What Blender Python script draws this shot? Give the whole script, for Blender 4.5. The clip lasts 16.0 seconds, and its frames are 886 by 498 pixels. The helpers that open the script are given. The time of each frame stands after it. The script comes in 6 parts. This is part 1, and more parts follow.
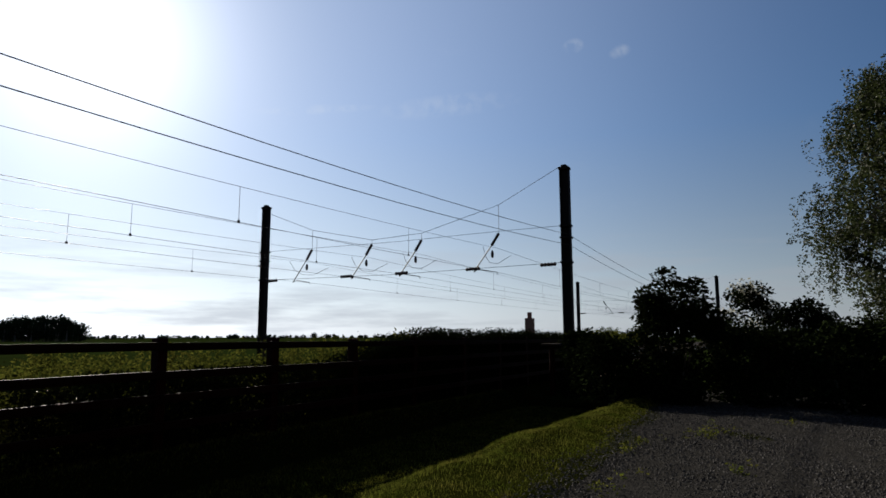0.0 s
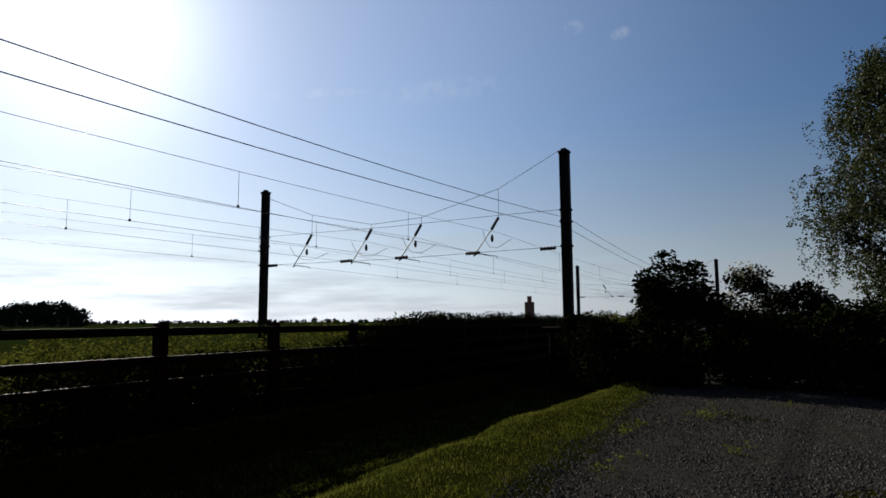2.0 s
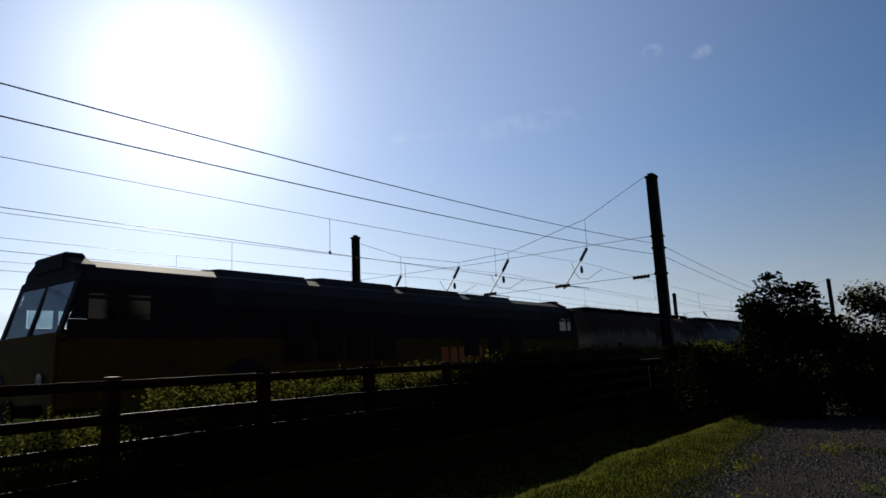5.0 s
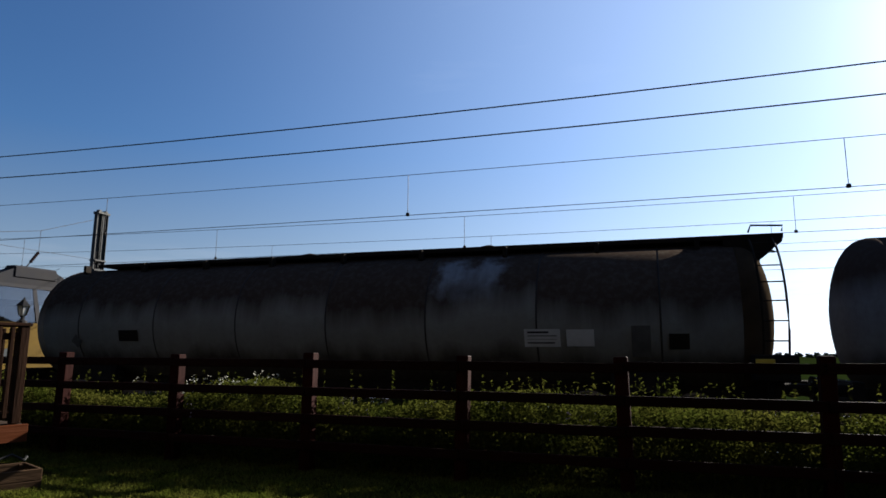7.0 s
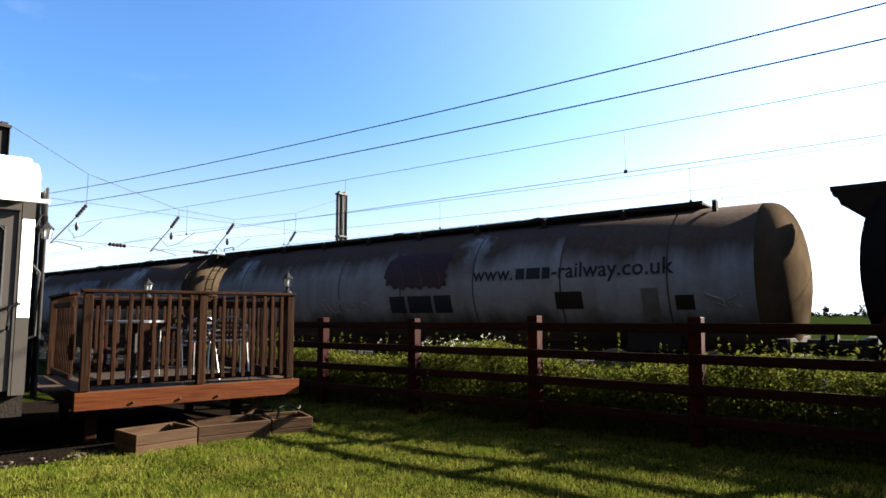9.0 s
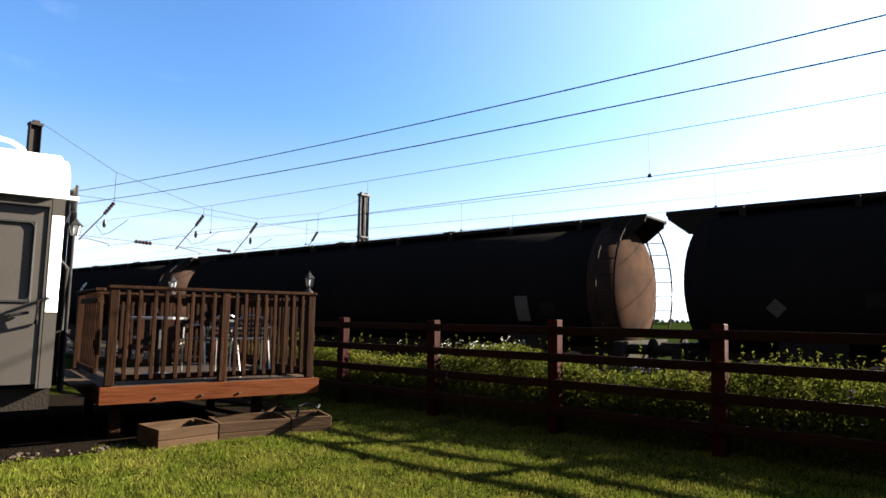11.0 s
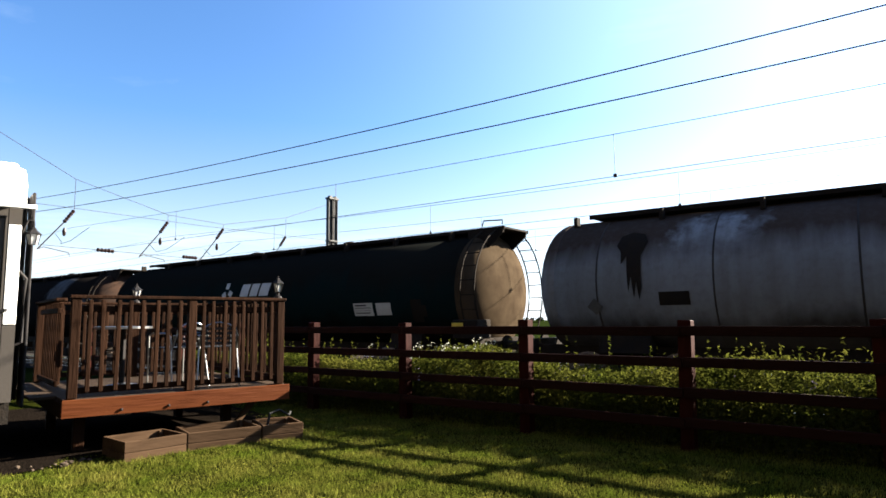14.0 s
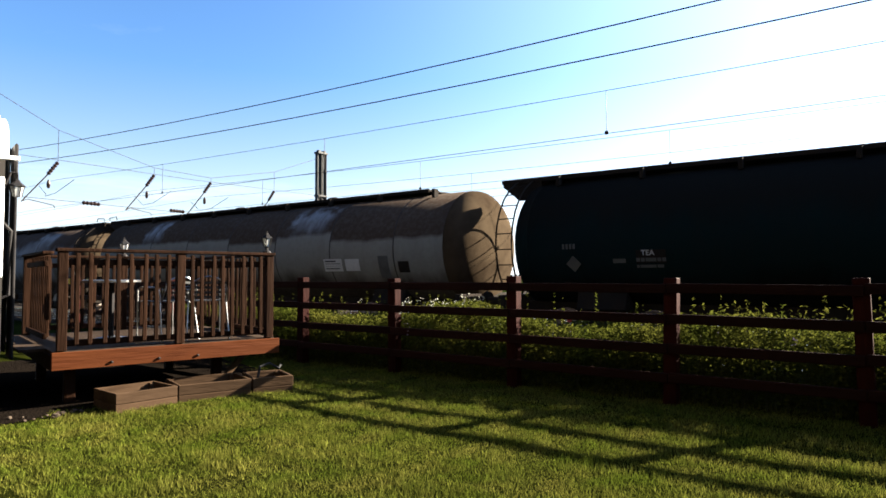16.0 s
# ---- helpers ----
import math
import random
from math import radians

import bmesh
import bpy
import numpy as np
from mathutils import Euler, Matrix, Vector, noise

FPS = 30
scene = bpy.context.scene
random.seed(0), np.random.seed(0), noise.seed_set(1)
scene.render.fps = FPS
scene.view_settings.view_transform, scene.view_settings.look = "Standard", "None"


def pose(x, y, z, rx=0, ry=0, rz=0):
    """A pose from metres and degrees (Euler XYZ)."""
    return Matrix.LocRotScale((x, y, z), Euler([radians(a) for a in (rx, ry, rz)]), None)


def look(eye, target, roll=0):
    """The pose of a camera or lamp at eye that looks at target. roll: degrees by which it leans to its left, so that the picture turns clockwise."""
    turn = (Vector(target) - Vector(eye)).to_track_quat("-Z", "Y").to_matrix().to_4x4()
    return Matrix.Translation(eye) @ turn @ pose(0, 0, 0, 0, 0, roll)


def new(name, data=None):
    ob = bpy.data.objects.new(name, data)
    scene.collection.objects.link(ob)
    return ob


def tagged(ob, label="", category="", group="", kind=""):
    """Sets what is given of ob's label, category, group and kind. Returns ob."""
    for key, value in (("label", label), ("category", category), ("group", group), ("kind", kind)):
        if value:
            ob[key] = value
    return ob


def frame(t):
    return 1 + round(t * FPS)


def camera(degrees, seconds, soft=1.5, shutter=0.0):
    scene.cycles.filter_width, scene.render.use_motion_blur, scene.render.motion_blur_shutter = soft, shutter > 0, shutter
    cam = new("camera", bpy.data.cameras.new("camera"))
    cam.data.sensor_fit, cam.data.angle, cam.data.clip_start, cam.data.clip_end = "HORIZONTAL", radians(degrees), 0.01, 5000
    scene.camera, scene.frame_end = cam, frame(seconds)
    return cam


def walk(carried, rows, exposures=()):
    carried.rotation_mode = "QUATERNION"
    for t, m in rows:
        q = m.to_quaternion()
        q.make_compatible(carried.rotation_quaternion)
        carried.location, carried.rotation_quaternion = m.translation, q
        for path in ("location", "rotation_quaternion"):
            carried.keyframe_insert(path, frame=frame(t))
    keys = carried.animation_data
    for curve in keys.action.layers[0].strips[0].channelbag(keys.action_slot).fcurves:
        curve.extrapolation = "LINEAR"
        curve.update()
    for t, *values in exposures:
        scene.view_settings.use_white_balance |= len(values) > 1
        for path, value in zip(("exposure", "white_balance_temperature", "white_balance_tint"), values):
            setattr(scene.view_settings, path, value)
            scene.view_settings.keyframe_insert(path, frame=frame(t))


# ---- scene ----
# ---------------------------------------------------------------- camera
EYE = (0.0, 0.0, 1.3)
cam = camera(69.58, 16.0, soft=1.6)
TURNS = [  # seconds, yaw, pitch, roll
    (0.0, -61.00, 7.85, 0.12), (0.5, -60.92, 7.48, 0.32), (1.0, -60.91, 7.06, 0.41), (1.5, -60.96, 6.68, 0.47),
    (2.0, -60.99, 6.44, 0.33), (2.5, -60.91, 6.35, 0.37), (3.0, -60.63, 6.42, 0.56), (3.5, -60.10, 6.90, 1.03),
    (4.0, -57.63, 7.44, 1.54), (4.5, -53.00, 8.24, 1.54), (5.0, -52.78, 9.92, 2.40), (5.2, -50.71, 10.30, 3.29),
    (7.3, 27.14, 8.99, -0.60), (7.5, 31.66, 8.95, -0.45), (8.0, 37.36, 6.99, -0.16), (8.5, 37.59, 6.57, -1.28),
    (9.0, 37.69, 6.04, 0.24), (9.5, 39.31, 6.00, -1.12), (12.0, 39.18, 6.48, -0.32), (12.5, 38.60, 6.76, 0.12),
    (13.0, 38.04, 6.84, 0.55), (13.5, 37.30, 6.65, 0.12), (14.0, 36.88, 6.42, 0.54), (14.5, 36.90, 6.42, 1.02),
    (15.0, 37.07, 3.81, 1.77), (15.5, 36.94, 3.78, 1.13), (16.0, 35.90, 2.48, 0.11)]
EXPOSURES = [  # seconds, stops, kelvin, tint
    (0.0, 1.22, 6200, 10), (3.5, 1.22, 6150, 10), (4.5, 1.19, 6050, 10), (5.2, 1.25, 6000, 10), (7.3, 2.1, 5800, 10), (7.5, 2.3, 5800, 10), (7.8, 2.65, 5850, 10),
    (8.1, 2.9, 5900, 10), (8.5, 3.28, 6050, 10), (9.0, 3.4, 6150, 10), (12.0, 3.4, 6250, 10), (16.0, 3.4, 6350, 10)]
walk(cam, [(t, pose(*EYE, 90 + p, r, y)) for t, y, p, r in TURNS], EXPOSURES)

# ---------------------------------------------------------------- sun and sky
SUN_AZ, SUN_EL = 59.7, 24.2
sun_way = Vector((math.cos(radians(SUN_EL)) * math.cos(radians(SUN_AZ)), math.cos(radians(SUN_EL)) * math.sin(radians(SUN_AZ)), math.sin(radians(SUN_EL))))


def make_world():
    w = bpy.data.worlds.new("sky")
    scene.world = w
    w.use_nodes = True
    nt = w.node_tree
    nt.nodes.clear()
    N = nt.nodes.new
    L = nt.links.new
    sky = N("ShaderNodeTexSky")
    sky.sky_type = "NISHITA"
    sky.sun_disc = False
    sky.sun_elevation = radians(SUN_EL)
    sky.sun_rotation = radians(90 - SUN_AZ)
    sky.altitude = 0
    sky.air_density = 1.0
    sky.dust_density = 0.35
    sky.ozone_density = 2.6
    tc = N("ShaderNodeTexCoord")
    # thin low cloud and a few wisps, drawn by stretched noise on the sky's dome
    sep = N("ShaderNodeSeparateXYZ")
    L(tc.outputs["Generated"], sep.inputs[0])
    mp = N("ShaderNodeMapping")
    mp.inputs["Scale"].default_value = (3.0, 3.0, 26.0)
    L(tc.outputs["Generated"], mp.inputs[0])
    nz = N("ShaderNodeTexNoise")
    nz.inputs["Scale"].default_value = 1.6
    nz.inputs["Detail"].default_value = 7
    nz.inputs["Roughness"].default_value = 0.55
    L(mp.outputs[0], nz.inputs[0])
    r1 = N("ShaderNodeMapRange")
    r1.inputs[1].default_value, r1.inputs[2].default_value = 0.46, 0.68
    L(nz.outputs[0], r1.inputs[0])
    low = N("ShaderNodeMapRange")  # low cloud only near the horizon
    low.inputs[1].default_value, low.inputs[2].default_value = 0.17, 0.05
    L(sep.outputs[2], low.inputs[0])
    mul = N("ShaderNodeMath")
    mul.operation = "MULTIPLY"
    L(r1.outputs[0], mul.inputs[0])
    L(low.outputs[0], mul.inputs[1])
    m2 = N("ShaderNodeMath")
    m2.operation = "MULTIPLY"
    m2.inputs[1].default_value = 0.6
    L(mul.outputs[0], m2.inputs[0])
    mp2 = N("ShaderNodeMapping")
    mp2.inputs["Scale"].default_value = (2.0, 5.0, 14.0)
    mp2.inputs["Rotation"].default_value = (0.2, 0.15, 0.6)
    L(tc.outputs["Generated"], mp2.inputs[0])
    nz2 = N("ShaderNodeTexNoise")
    nz2.inputs["Scale"].default_value = 1.3
    nz2.inputs["Detail"].default_value = 9
    nz2.inputs["Roughness"].default_value = 0.6
    L(mp2.outputs[0], nz2.inputs[0])
    r2 = N("ShaderNodeMapRange")
    r2.inputs[1].default_value, r2.inputs[2].default_value, r2.inputs[4].default_value = 0.62, 0.85, 0.06
    L(nz2.outputs[0], r2.inputs[0])
    both = N("ShaderNodeMath")
    both.operation = "MAXIMUM"
    L(m2.outputs[0], both.inputs[0])
    L(r2.outputs[0], both.inputs[1])
    # a few small high wisps: way, half-width, half-height, strength
    mask = both.outputs[0]
    for way, wide, high, amount in (((0.868, 0.262, 0.422), 0.014, 0.010, 0.30), ((0.890, 0.200, 0.409), 0.014, 0.009, 0.30),
                                    ((0.712, 0.615, 0.339), 0.085, 0.007, 0.22), ((0.822, 0.449, 0.350), 0.10, 0.016, 0.16)):
        c = Vector(way).normalized()
        u = Vector((0, 0, 1)).cross(c).normalized()
        v = c.cross(u) + u * 0.10
        sq = []
        for axis, half in ((u, wide), (v, high)):
            d = N("ShaderNodeVectorMath")
            d.operation = "DOT_PRODUCT"
            d.inputs[1].default_value = axis / half
            L(tc.outputs["Generated"], d.inputs[0])
            o = N("ShaderNodeMath")
            o.operation = "SUBTRACT"
            o.inputs[1].default_value = axis.dot(c) / half
            L(d.outputs["Value"], o.inputs[0])
            q = N("ShaderNodeMath")
            q.operation = "MULTIPLY"
            L(o.outputs[0], q.inputs[0])
            L(o.outputs[0], q.inputs[1])
            sq.append(q.outputs[0])
        add = N("ShaderNodeMath")
        L(sq[0], add.inputs[0])
        L(sq[1], add.inputs[1])
        fall = N("ShaderNodeMapRange")
        fall.interpolation_type = "SMOOTHSTEP"
        fall.inputs[1].default_value, fall.inputs[2].default_value, fall.inputs[3].default_value, fall.inputs[4].default_value = 0.0, 1.6, amount, 0.0
        L(add.outputs[0], fall.inputs[0])
        fine = N("ShaderNodeTexNoise")
        fine.inputs["Scale"].default_value = 55.0
        fine.inputs["Detail"].default_value = 5
        L(tc.outputs["Generated"], fine.inputs[0])
        torn = N("ShaderNodeMapRange")
        torn.inputs[1].default_value, torn.inputs[2].default_value = 0.38, 0.66
        L(fine.outputs[0], torn.inputs[0])
        one = N("ShaderNodeMath")
        one.operation = "MULTIPLY"
        L(fall.outputs[0], one.inputs[0])
        L(torn.outputs[0], one.inputs[1])
        top = N("ShaderNodeMath")
        top.operation = "MAXIMUM"
        L(mask, top.inputs[0])
        L(one.outputs[0], top.inputs[1])
        mask = top.outputs[0]
    # bright haze round the sun
    dot = N("ShaderNodeVectorMath")
    dot.operation = "DOT_PRODUCT"
    dot.inputs[1].default_value = sun_way
    L(tc.outputs["Generated"], dot.inputs[0])
    mx0 = N("ShaderNodeMath")
    mx0.operation = "MAXIMUM"
    mx0.inputs[1].default_value = 0
    L(dot.outputs["Value"], mx0.inputs[0])

    def lobe(power, gain):
        a = N("ShaderNodeMath")
        a.operation = "POWER"
        a.inputs[1].default_value = power
        L(mx0.outputs[0], a.inputs[0])
        b = N("ShaderNodeMath")
        b.operation = "MULTIPLY"
        b.inputs[1].default_value = gain
        L(a.outputs[0], b.inputs[0])
        return b.outputs[0]
    mixc = N("ShaderNodeMix")
    mixc.data_type = "RGBA"
    L(mask, mixc.inputs["Factor"])
    deep = N("ShaderNodeHueSaturation")
    deep.inputs["Saturation"].default_value = 1.28
    deep.inputs["Hue"].default_value = 0.507
    L(sky.outputs[0], deep.inputs["Color"])
    # thin haze takes the colour out of the sky towards the horizon
    grey = N("ShaderNodeRGBToBW")
    L(sky.outputs[0], grey.inputs[0])
    pale = N("ShaderNodeVectorMath")
    pale.operation = "SCALE"
    pale.inputs[0].default_value = (0.93, 1.0, 1.09)
    L(grey.outputs[0], pale.inputs["Scale"])
    hz = N("ShaderNodeMapRange")
    hz.inputs[1].default_value, hz.inputs[2].default_value, hz.inputs[4].default_value = 0.30, 0.0, 0.85
    L(sep.outputs[2], hz.inputs[0])
    thin = N("ShaderNodeMix")
    thin.data_type = "RGBA"
    L(hz.outputs[0], thin.inputs["Factor"])
    L(deep.outputs[0], thin.inputs[6])
    L(pale.outputs[0], thin.inputs[7])
    L(thin.outputs[2], mixc.inputs[6])
    mixc.inputs[7].default_value = (7.4, 7.7, 8.2, 1)
    total = mixc.outputs[2]
    for power, gain, hue in ((95, HAZE_NEAR, (1.0, 0.99, 0.97)), (3.4, HAZE_WIDE, (0.86, 0.965, 1.10))):
        tint = N("ShaderNodeVectorMath")
        tint.operation = "SCALE"
        tint.inputs[0].default_value = hue
        L(lobe(power, gain), tint.inputs["Scale"])
        tot = N("ShaderNodeVectorMath")
        tot.operation = "ADD"
        L(total, tot.inputs[0])
        L(tint.outputs[0], tot.inputs[1])
        total = tot.outputs[0]
    veil = N("ShaderNodeVectorMath")
    veil.operation = "ADD"
    veil.inputs[1].default_value = (0.22, 0.26, 0.32)
    L(total, veil.inputs[0])
    total = veil.outputs[0]
    # grey undersides of the low cloud
    dull = N("ShaderNodeMapRange")
    dull.inputs[3].default_value, dull.inputs[4].default_value = 1.0, 0.84
    L(mul.outputs[0], dull.inputs[0])
    tot = N("ShaderNodeVectorMath")
    tot.operation = "SCALE"
    L(total, tot.inputs[0])
    L(dull.outputs[0], tot.inputs["Scale"])
    total = tot.outputs[0]
    bg = N("ShaderNodeBackground")
    bg.inputs[1].default_value = SKY_STRENGTH
    L(total, bg.inputs[0])
    out = N("ShaderNodeOutputWorld")
    L(bg.outputs[0], out.inputs[0])


HAZE_NEAR, HAZE_WIDE, SKY_STRENGTH = 10.5, 6.0, 0.0242
make_world()
sun_data = bpy.data.lights.new("sun", "SUN")
sun_data.energy, sun_data.angle, sun_data.color = 5.0, radians(0.53), (1.0, 0.88, 0.70)
sun = new("sun", sun_data)
sun.matrix_world = look((0, 0, 60), Vector((0, 0, 60)) - sun_way)

# ---------------------------------------------------------------- materials


def material(name, color, rough=0.7, metal=0.0, spots=None, scale=4.0, amount=0.5, bump=0.15, bump_scale=40.0, stretch=(1, 1, 1),
             translucent=0.0, vary=0.0, island=0.0, spec=0.12):
    """Base colour broken by noise at two scales, with a fine relief. spots: the second colour."""
    m = bpy.data.materials.new(name)
    m.use_nodes = True
    nt = m.node_tree
    N, L = nt.nodes.new, nt.links.new
    b = nt.nodes["Principled BSDF"]
    b.inputs["Roughness"].default_value = rough
    b.inputs["Metallic"].default_value = metal
    b.inputs["Specular IOR Level"].default_value = spec
    tc = N("ShaderNodeTexCoord")
    mp = N("ShaderNodeMapping")
    mp.inputs["Scale"].default_value = stretch
    L(tc.outputs["Object"], mp.inputs[0])
    n1 = N("ShaderNodeTexNoise")
    n1.inputs["Scale"].default_value = scale
    n1.inputs["Detail"].default_value = 8
    n1.inputs["Roughness"].default_value = 0.62
    L(mp.outputs[0], n1.inputs[0])
    ramp = N("ShaderNodeMapRange")
    ramp.inputs[1].default_value, ramp.inputs[2].default_value = 0.36, 0.66
    ramp.inputs[4].default_value = amount
    L(n1.outputs[0], ramp.inputs[0])
    mix = N("ShaderNodeMix")
    mix.data_type = "RGBA"
    mix.inputs[6].default_value = (*color, 1)
    mix.inputs[7].default_value = (*(spots or tuple(c * 0.55 for c in color)), 1)
    L(ramp.outputs[0], mix.inputs["Factor"])
    col = mix.outputs[2]
    if vary or island:
        hsv = N("ShaderNodeHueSaturation")
        if island:
            src = N("ShaderNodeNewGeometry").outputs["Random Per Island"]
        else:
            src = N("ShaderNodeObjectInfo").outputs["Random"]
        k = max(vary, island)
        mr = N("ShaderNodeMapRange")
        mr.inputs[3].default_value, mr.inputs[4].default_value = 1 - k, 1 + k
        L(src, mr.inputs[0])
        L(mr.outputs[0], hsv.inputs["Value"])
        L(col, hsv.inputs["Color"])
        col = hsv.outputs[0]
    L(col, b.inputs["Base Color"])
    if bump:
        n2 = N("ShaderNodeTexNoise")
        n2.inputs["Scale"].default_value = bump_scale
        n2.inputs["Detail"].default_value = 5
        L(mp.outputs[0], n2.inputs[0])
        bp = N("ShaderNodeBump")
        bp.inputs["Strength"].default_value = bump
        bp.inputs["Distance"].default_value = 0.02
        L(n2.outputs[0], bp.inputs["Height"])
        L(bp.outputs[0], b.inputs["Normal"])
    if translucent:
        tr = N("ShaderNodeBsdfTranslucent")
        L(col, tr.inputs[0])
        ms = N("ShaderNodeMixShader")
        ms.inputs[0].default_value = translucent
        L(b.outputs[0], ms.inputs[1])
        L(tr.outputs[0], ms.inputs[2])
        L(ms.outputs[0], nt.nodes["Material Output"].inputs[0])
    return m


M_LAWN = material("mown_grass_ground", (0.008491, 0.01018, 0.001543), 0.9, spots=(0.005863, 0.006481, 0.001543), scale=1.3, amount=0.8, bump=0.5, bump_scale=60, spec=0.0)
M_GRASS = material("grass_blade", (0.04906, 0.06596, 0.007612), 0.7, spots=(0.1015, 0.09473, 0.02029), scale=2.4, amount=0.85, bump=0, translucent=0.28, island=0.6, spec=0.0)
M_FIELD = material("crop_field", (0.008316, 0.01307, 0.00297), 0.95, spots=(0.00594, 0.00891, 0.002376), scale=0.05, amount=0.8, bump=0.3, bump_scale=3, spec=0.0)
M_GRAVEL = material("gravel_bed", (0.01958, 0.01876, 0.01796), 0.95, spots=(0.009792, 0.009792, 0.009792), scale=14, amount=0.9, bump=0.9, bump_scale=45, spec=0.0)
M_STONE = material("gravel_stone", (0.0463, 0.04492, 0.04492), 0.85, spots=(0.0245, 0.02396, 0.02314), scale=20, amount=0.8, bump=0, island=0.45, spec=0.0)
M_BALLAST = material("track_ballast", (0.03675, 0.03234, 0.0294), 0.95, spots=(0.01715, 0.01519, 0.01372), scale=9, amount=0.9, bump=1.0, bump_scale=22, spec=0.0)
M_RAIL = material("rail_steel", (0.18, 0.156, 0.144), 0.25, 0.9, spots=(0.132, 0.078, 0.048), scale=5, amount=0.35, bump=0.02, spec=0.4)
M_SLEEPER = material("sleeper_concrete", (0.084, 0.078, 0.069), 0.9, scale=6, vary=0.15)
M_FENCE = material("stained_fence_timber", (0.01768, 0.00259, 0.001523), 0.65, spots=(0.00507, 0.0008488, 0.0004868), scale=5, amount=0.7, bump=0.35, bump_scale=30, stretch=(1, 1, 0.15), vary=0.18, spec=0.03)
M_RAILWOOD = material("fence_rail_timber", (0.01229, 0.003616, 0.002314), 0.65, spots=(0.006505, 0.00217, 0.00159), scale=5, amount=0.7, bump=0.35, bump_scale=30, stretch=(0.12, 1, 1), vary=0.18, spec=0.03)
M_DECK = material("weathered_deck_timber", (0.03249, 0.02274, 0.01624), 0.75, spots=(0.01624, 0.01083, 0.007579), scale=6, amount=0.8, bump=0.4, bump_scale=30, stretch=(0.15, 1, 1), vary=0.15, spec=0.03)
M_BALUSTER = material("brown_stained_timber", (0.01601, 0.007435, 0.004091), 0.75, spots=(0.007707, 0.00383, 0.002312), scale=6, amount=0.8, bump=0.5, bump_scale=30, stretch=(1, 1, 0.12), vary=0.25, spec=0.02)
M_FASCIA = material("orange_brown_plank", (0.06247, 0.01959, 0.006314), 0.6, spots=(0.03818, 0.01021, 0.003789), scale=5, amount=0.8, bump=0.4, bump_scale=28, stretch=(0.1, 1, 1), spec=0.03)
M_PLANTER = material("planter_timber", (0.04702, 0.02884, 0.01665), 0.8, spots=(0.02546, 0.01488, 0.008323), scale=6, amount=0.8, bump=0.5, bump_scale=28, stretch=(0.12, 1, 1), vary=0.15, spec=0.03)
# soil colour taken near black so the ground under the deck looks shaded
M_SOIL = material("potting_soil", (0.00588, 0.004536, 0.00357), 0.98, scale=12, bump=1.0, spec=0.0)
M_WHITE = material("white_roof_paint", (0.80, 0.80, 0.78), 0.45, spots=(0.55, 0.53, 0.49), scale=3, amount=0.35, bump=0.06, spec=0.4)
M_GREY = material("grey_carriage_paint", (0.03881, 0.03406, 0.0301), 0.6, spots=(0.0297, 0.02654, 0.02376), scale=2, amount=0.5, bump=0.04, spec=0.12)
M_BLACK = material("black_iron", (0.01125, 0.01125, 0.01215), 0.55, spots=(0.0225, 0.018, 0.01575), scale=8, amount=0.4, bump=0.08, spec=0.05)
M_RUBBER = material("black_rubber", (0.018, 0.018, 0.018), 0.8, scale=6, bump=0.1)
M_GLASS = material("dusty_window_glass", (0.05, 0.055, 0.06), 0.12, scale=2, amount=0.3, bump=0.0, spec=0.4)
M_LAMPGLASS = material("frosted_lantern_glass", (0.375, 0.38, 0.37), 0.3, scale=5, amount=0.2, bump=0, spec=0.4)
M_CHROME = material("polished_aluminium", (0.33, 0.33, 0.33), 0.3, 1.0, scale=10, amount=0.2, bump=0.02, spec=0.4)
M_MAST = material("weathered_mast_steel", (0.01249, 0.01103, 0.01029), 0.75, 0.2, spots=(0.01911, 0.01029, 0.00588), scale=3, amount=0.5, bump=0.2)
M_GALV = material("galvanised_mast_steel", (0.028, 0.0294, 0.0308), 0.6, 0.4, spots=(0.0182, 0.0182, 0.0182), scale=3, amount=0.5, bump=0.1, spec=0.15)
M_WIRE = material("overhead_wire_metal", (0.024, 0.02, 0.018), 0.6, 0.5, scale=2, amount=0.3, bump=0)
M_INSUL = material("brown_porcelain", (0.0126, 0.0063, 0.00525), 0.3, scale=5, amount=0.2, bump=0)
M_LEAF = material("nettle_leaf", (0.02856, 0.03672, 0.00544), 0.65, spots=(0.0578, 0.05576, 0.01088), scale=1.6, amount=0.85, bump=0, translucent=0.42, island=0.4, spec=0.0)
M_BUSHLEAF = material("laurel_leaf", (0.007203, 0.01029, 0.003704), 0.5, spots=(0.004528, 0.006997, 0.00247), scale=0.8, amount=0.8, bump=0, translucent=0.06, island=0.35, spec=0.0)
M_BIRCHLEAF = material("birch_leaf", (0.0224, 0.02912, 0.009856), 0.6, spots=(0.01344, 0.01882, 0.006272), scale=0.6, amount=0.8, bump=0, translucent=0.35, island=0.3, spec=0.08)
M_BLOSSOM = material("white_blossom", (0.33, 0.33, 0.276), 0.8, scale=3, amount=0.3, bump=0, translucent=0.3, island=0.15)
M_PURPLE = material("mauve_blossom", (0.098, 0.084, 0.1155), 0.8, scale=3, amount=0.3, bump=0, translucent=0.3, island=0.2)
M_STEM = material("green_stem", (0.027, 0.03, 0.009), 0.8, scale=3, bump=0, translucent=0.2)
M_BARK = material("tree_bark", (0.12, 0.10, 0.08), 0.9, spots=(0.05, 0.045, 0.04), scale=5, amount=0.8, bump=0.6, bump_scale=18)
M_FARTREE = material("distant_foliage", (0.0168, 0.024, 0.01056), 0.95, spots=(0.01056, 0.01584, 0.0072), scale=0.3, amount=0.8, bump=0, island=0.3, spec=0.0)
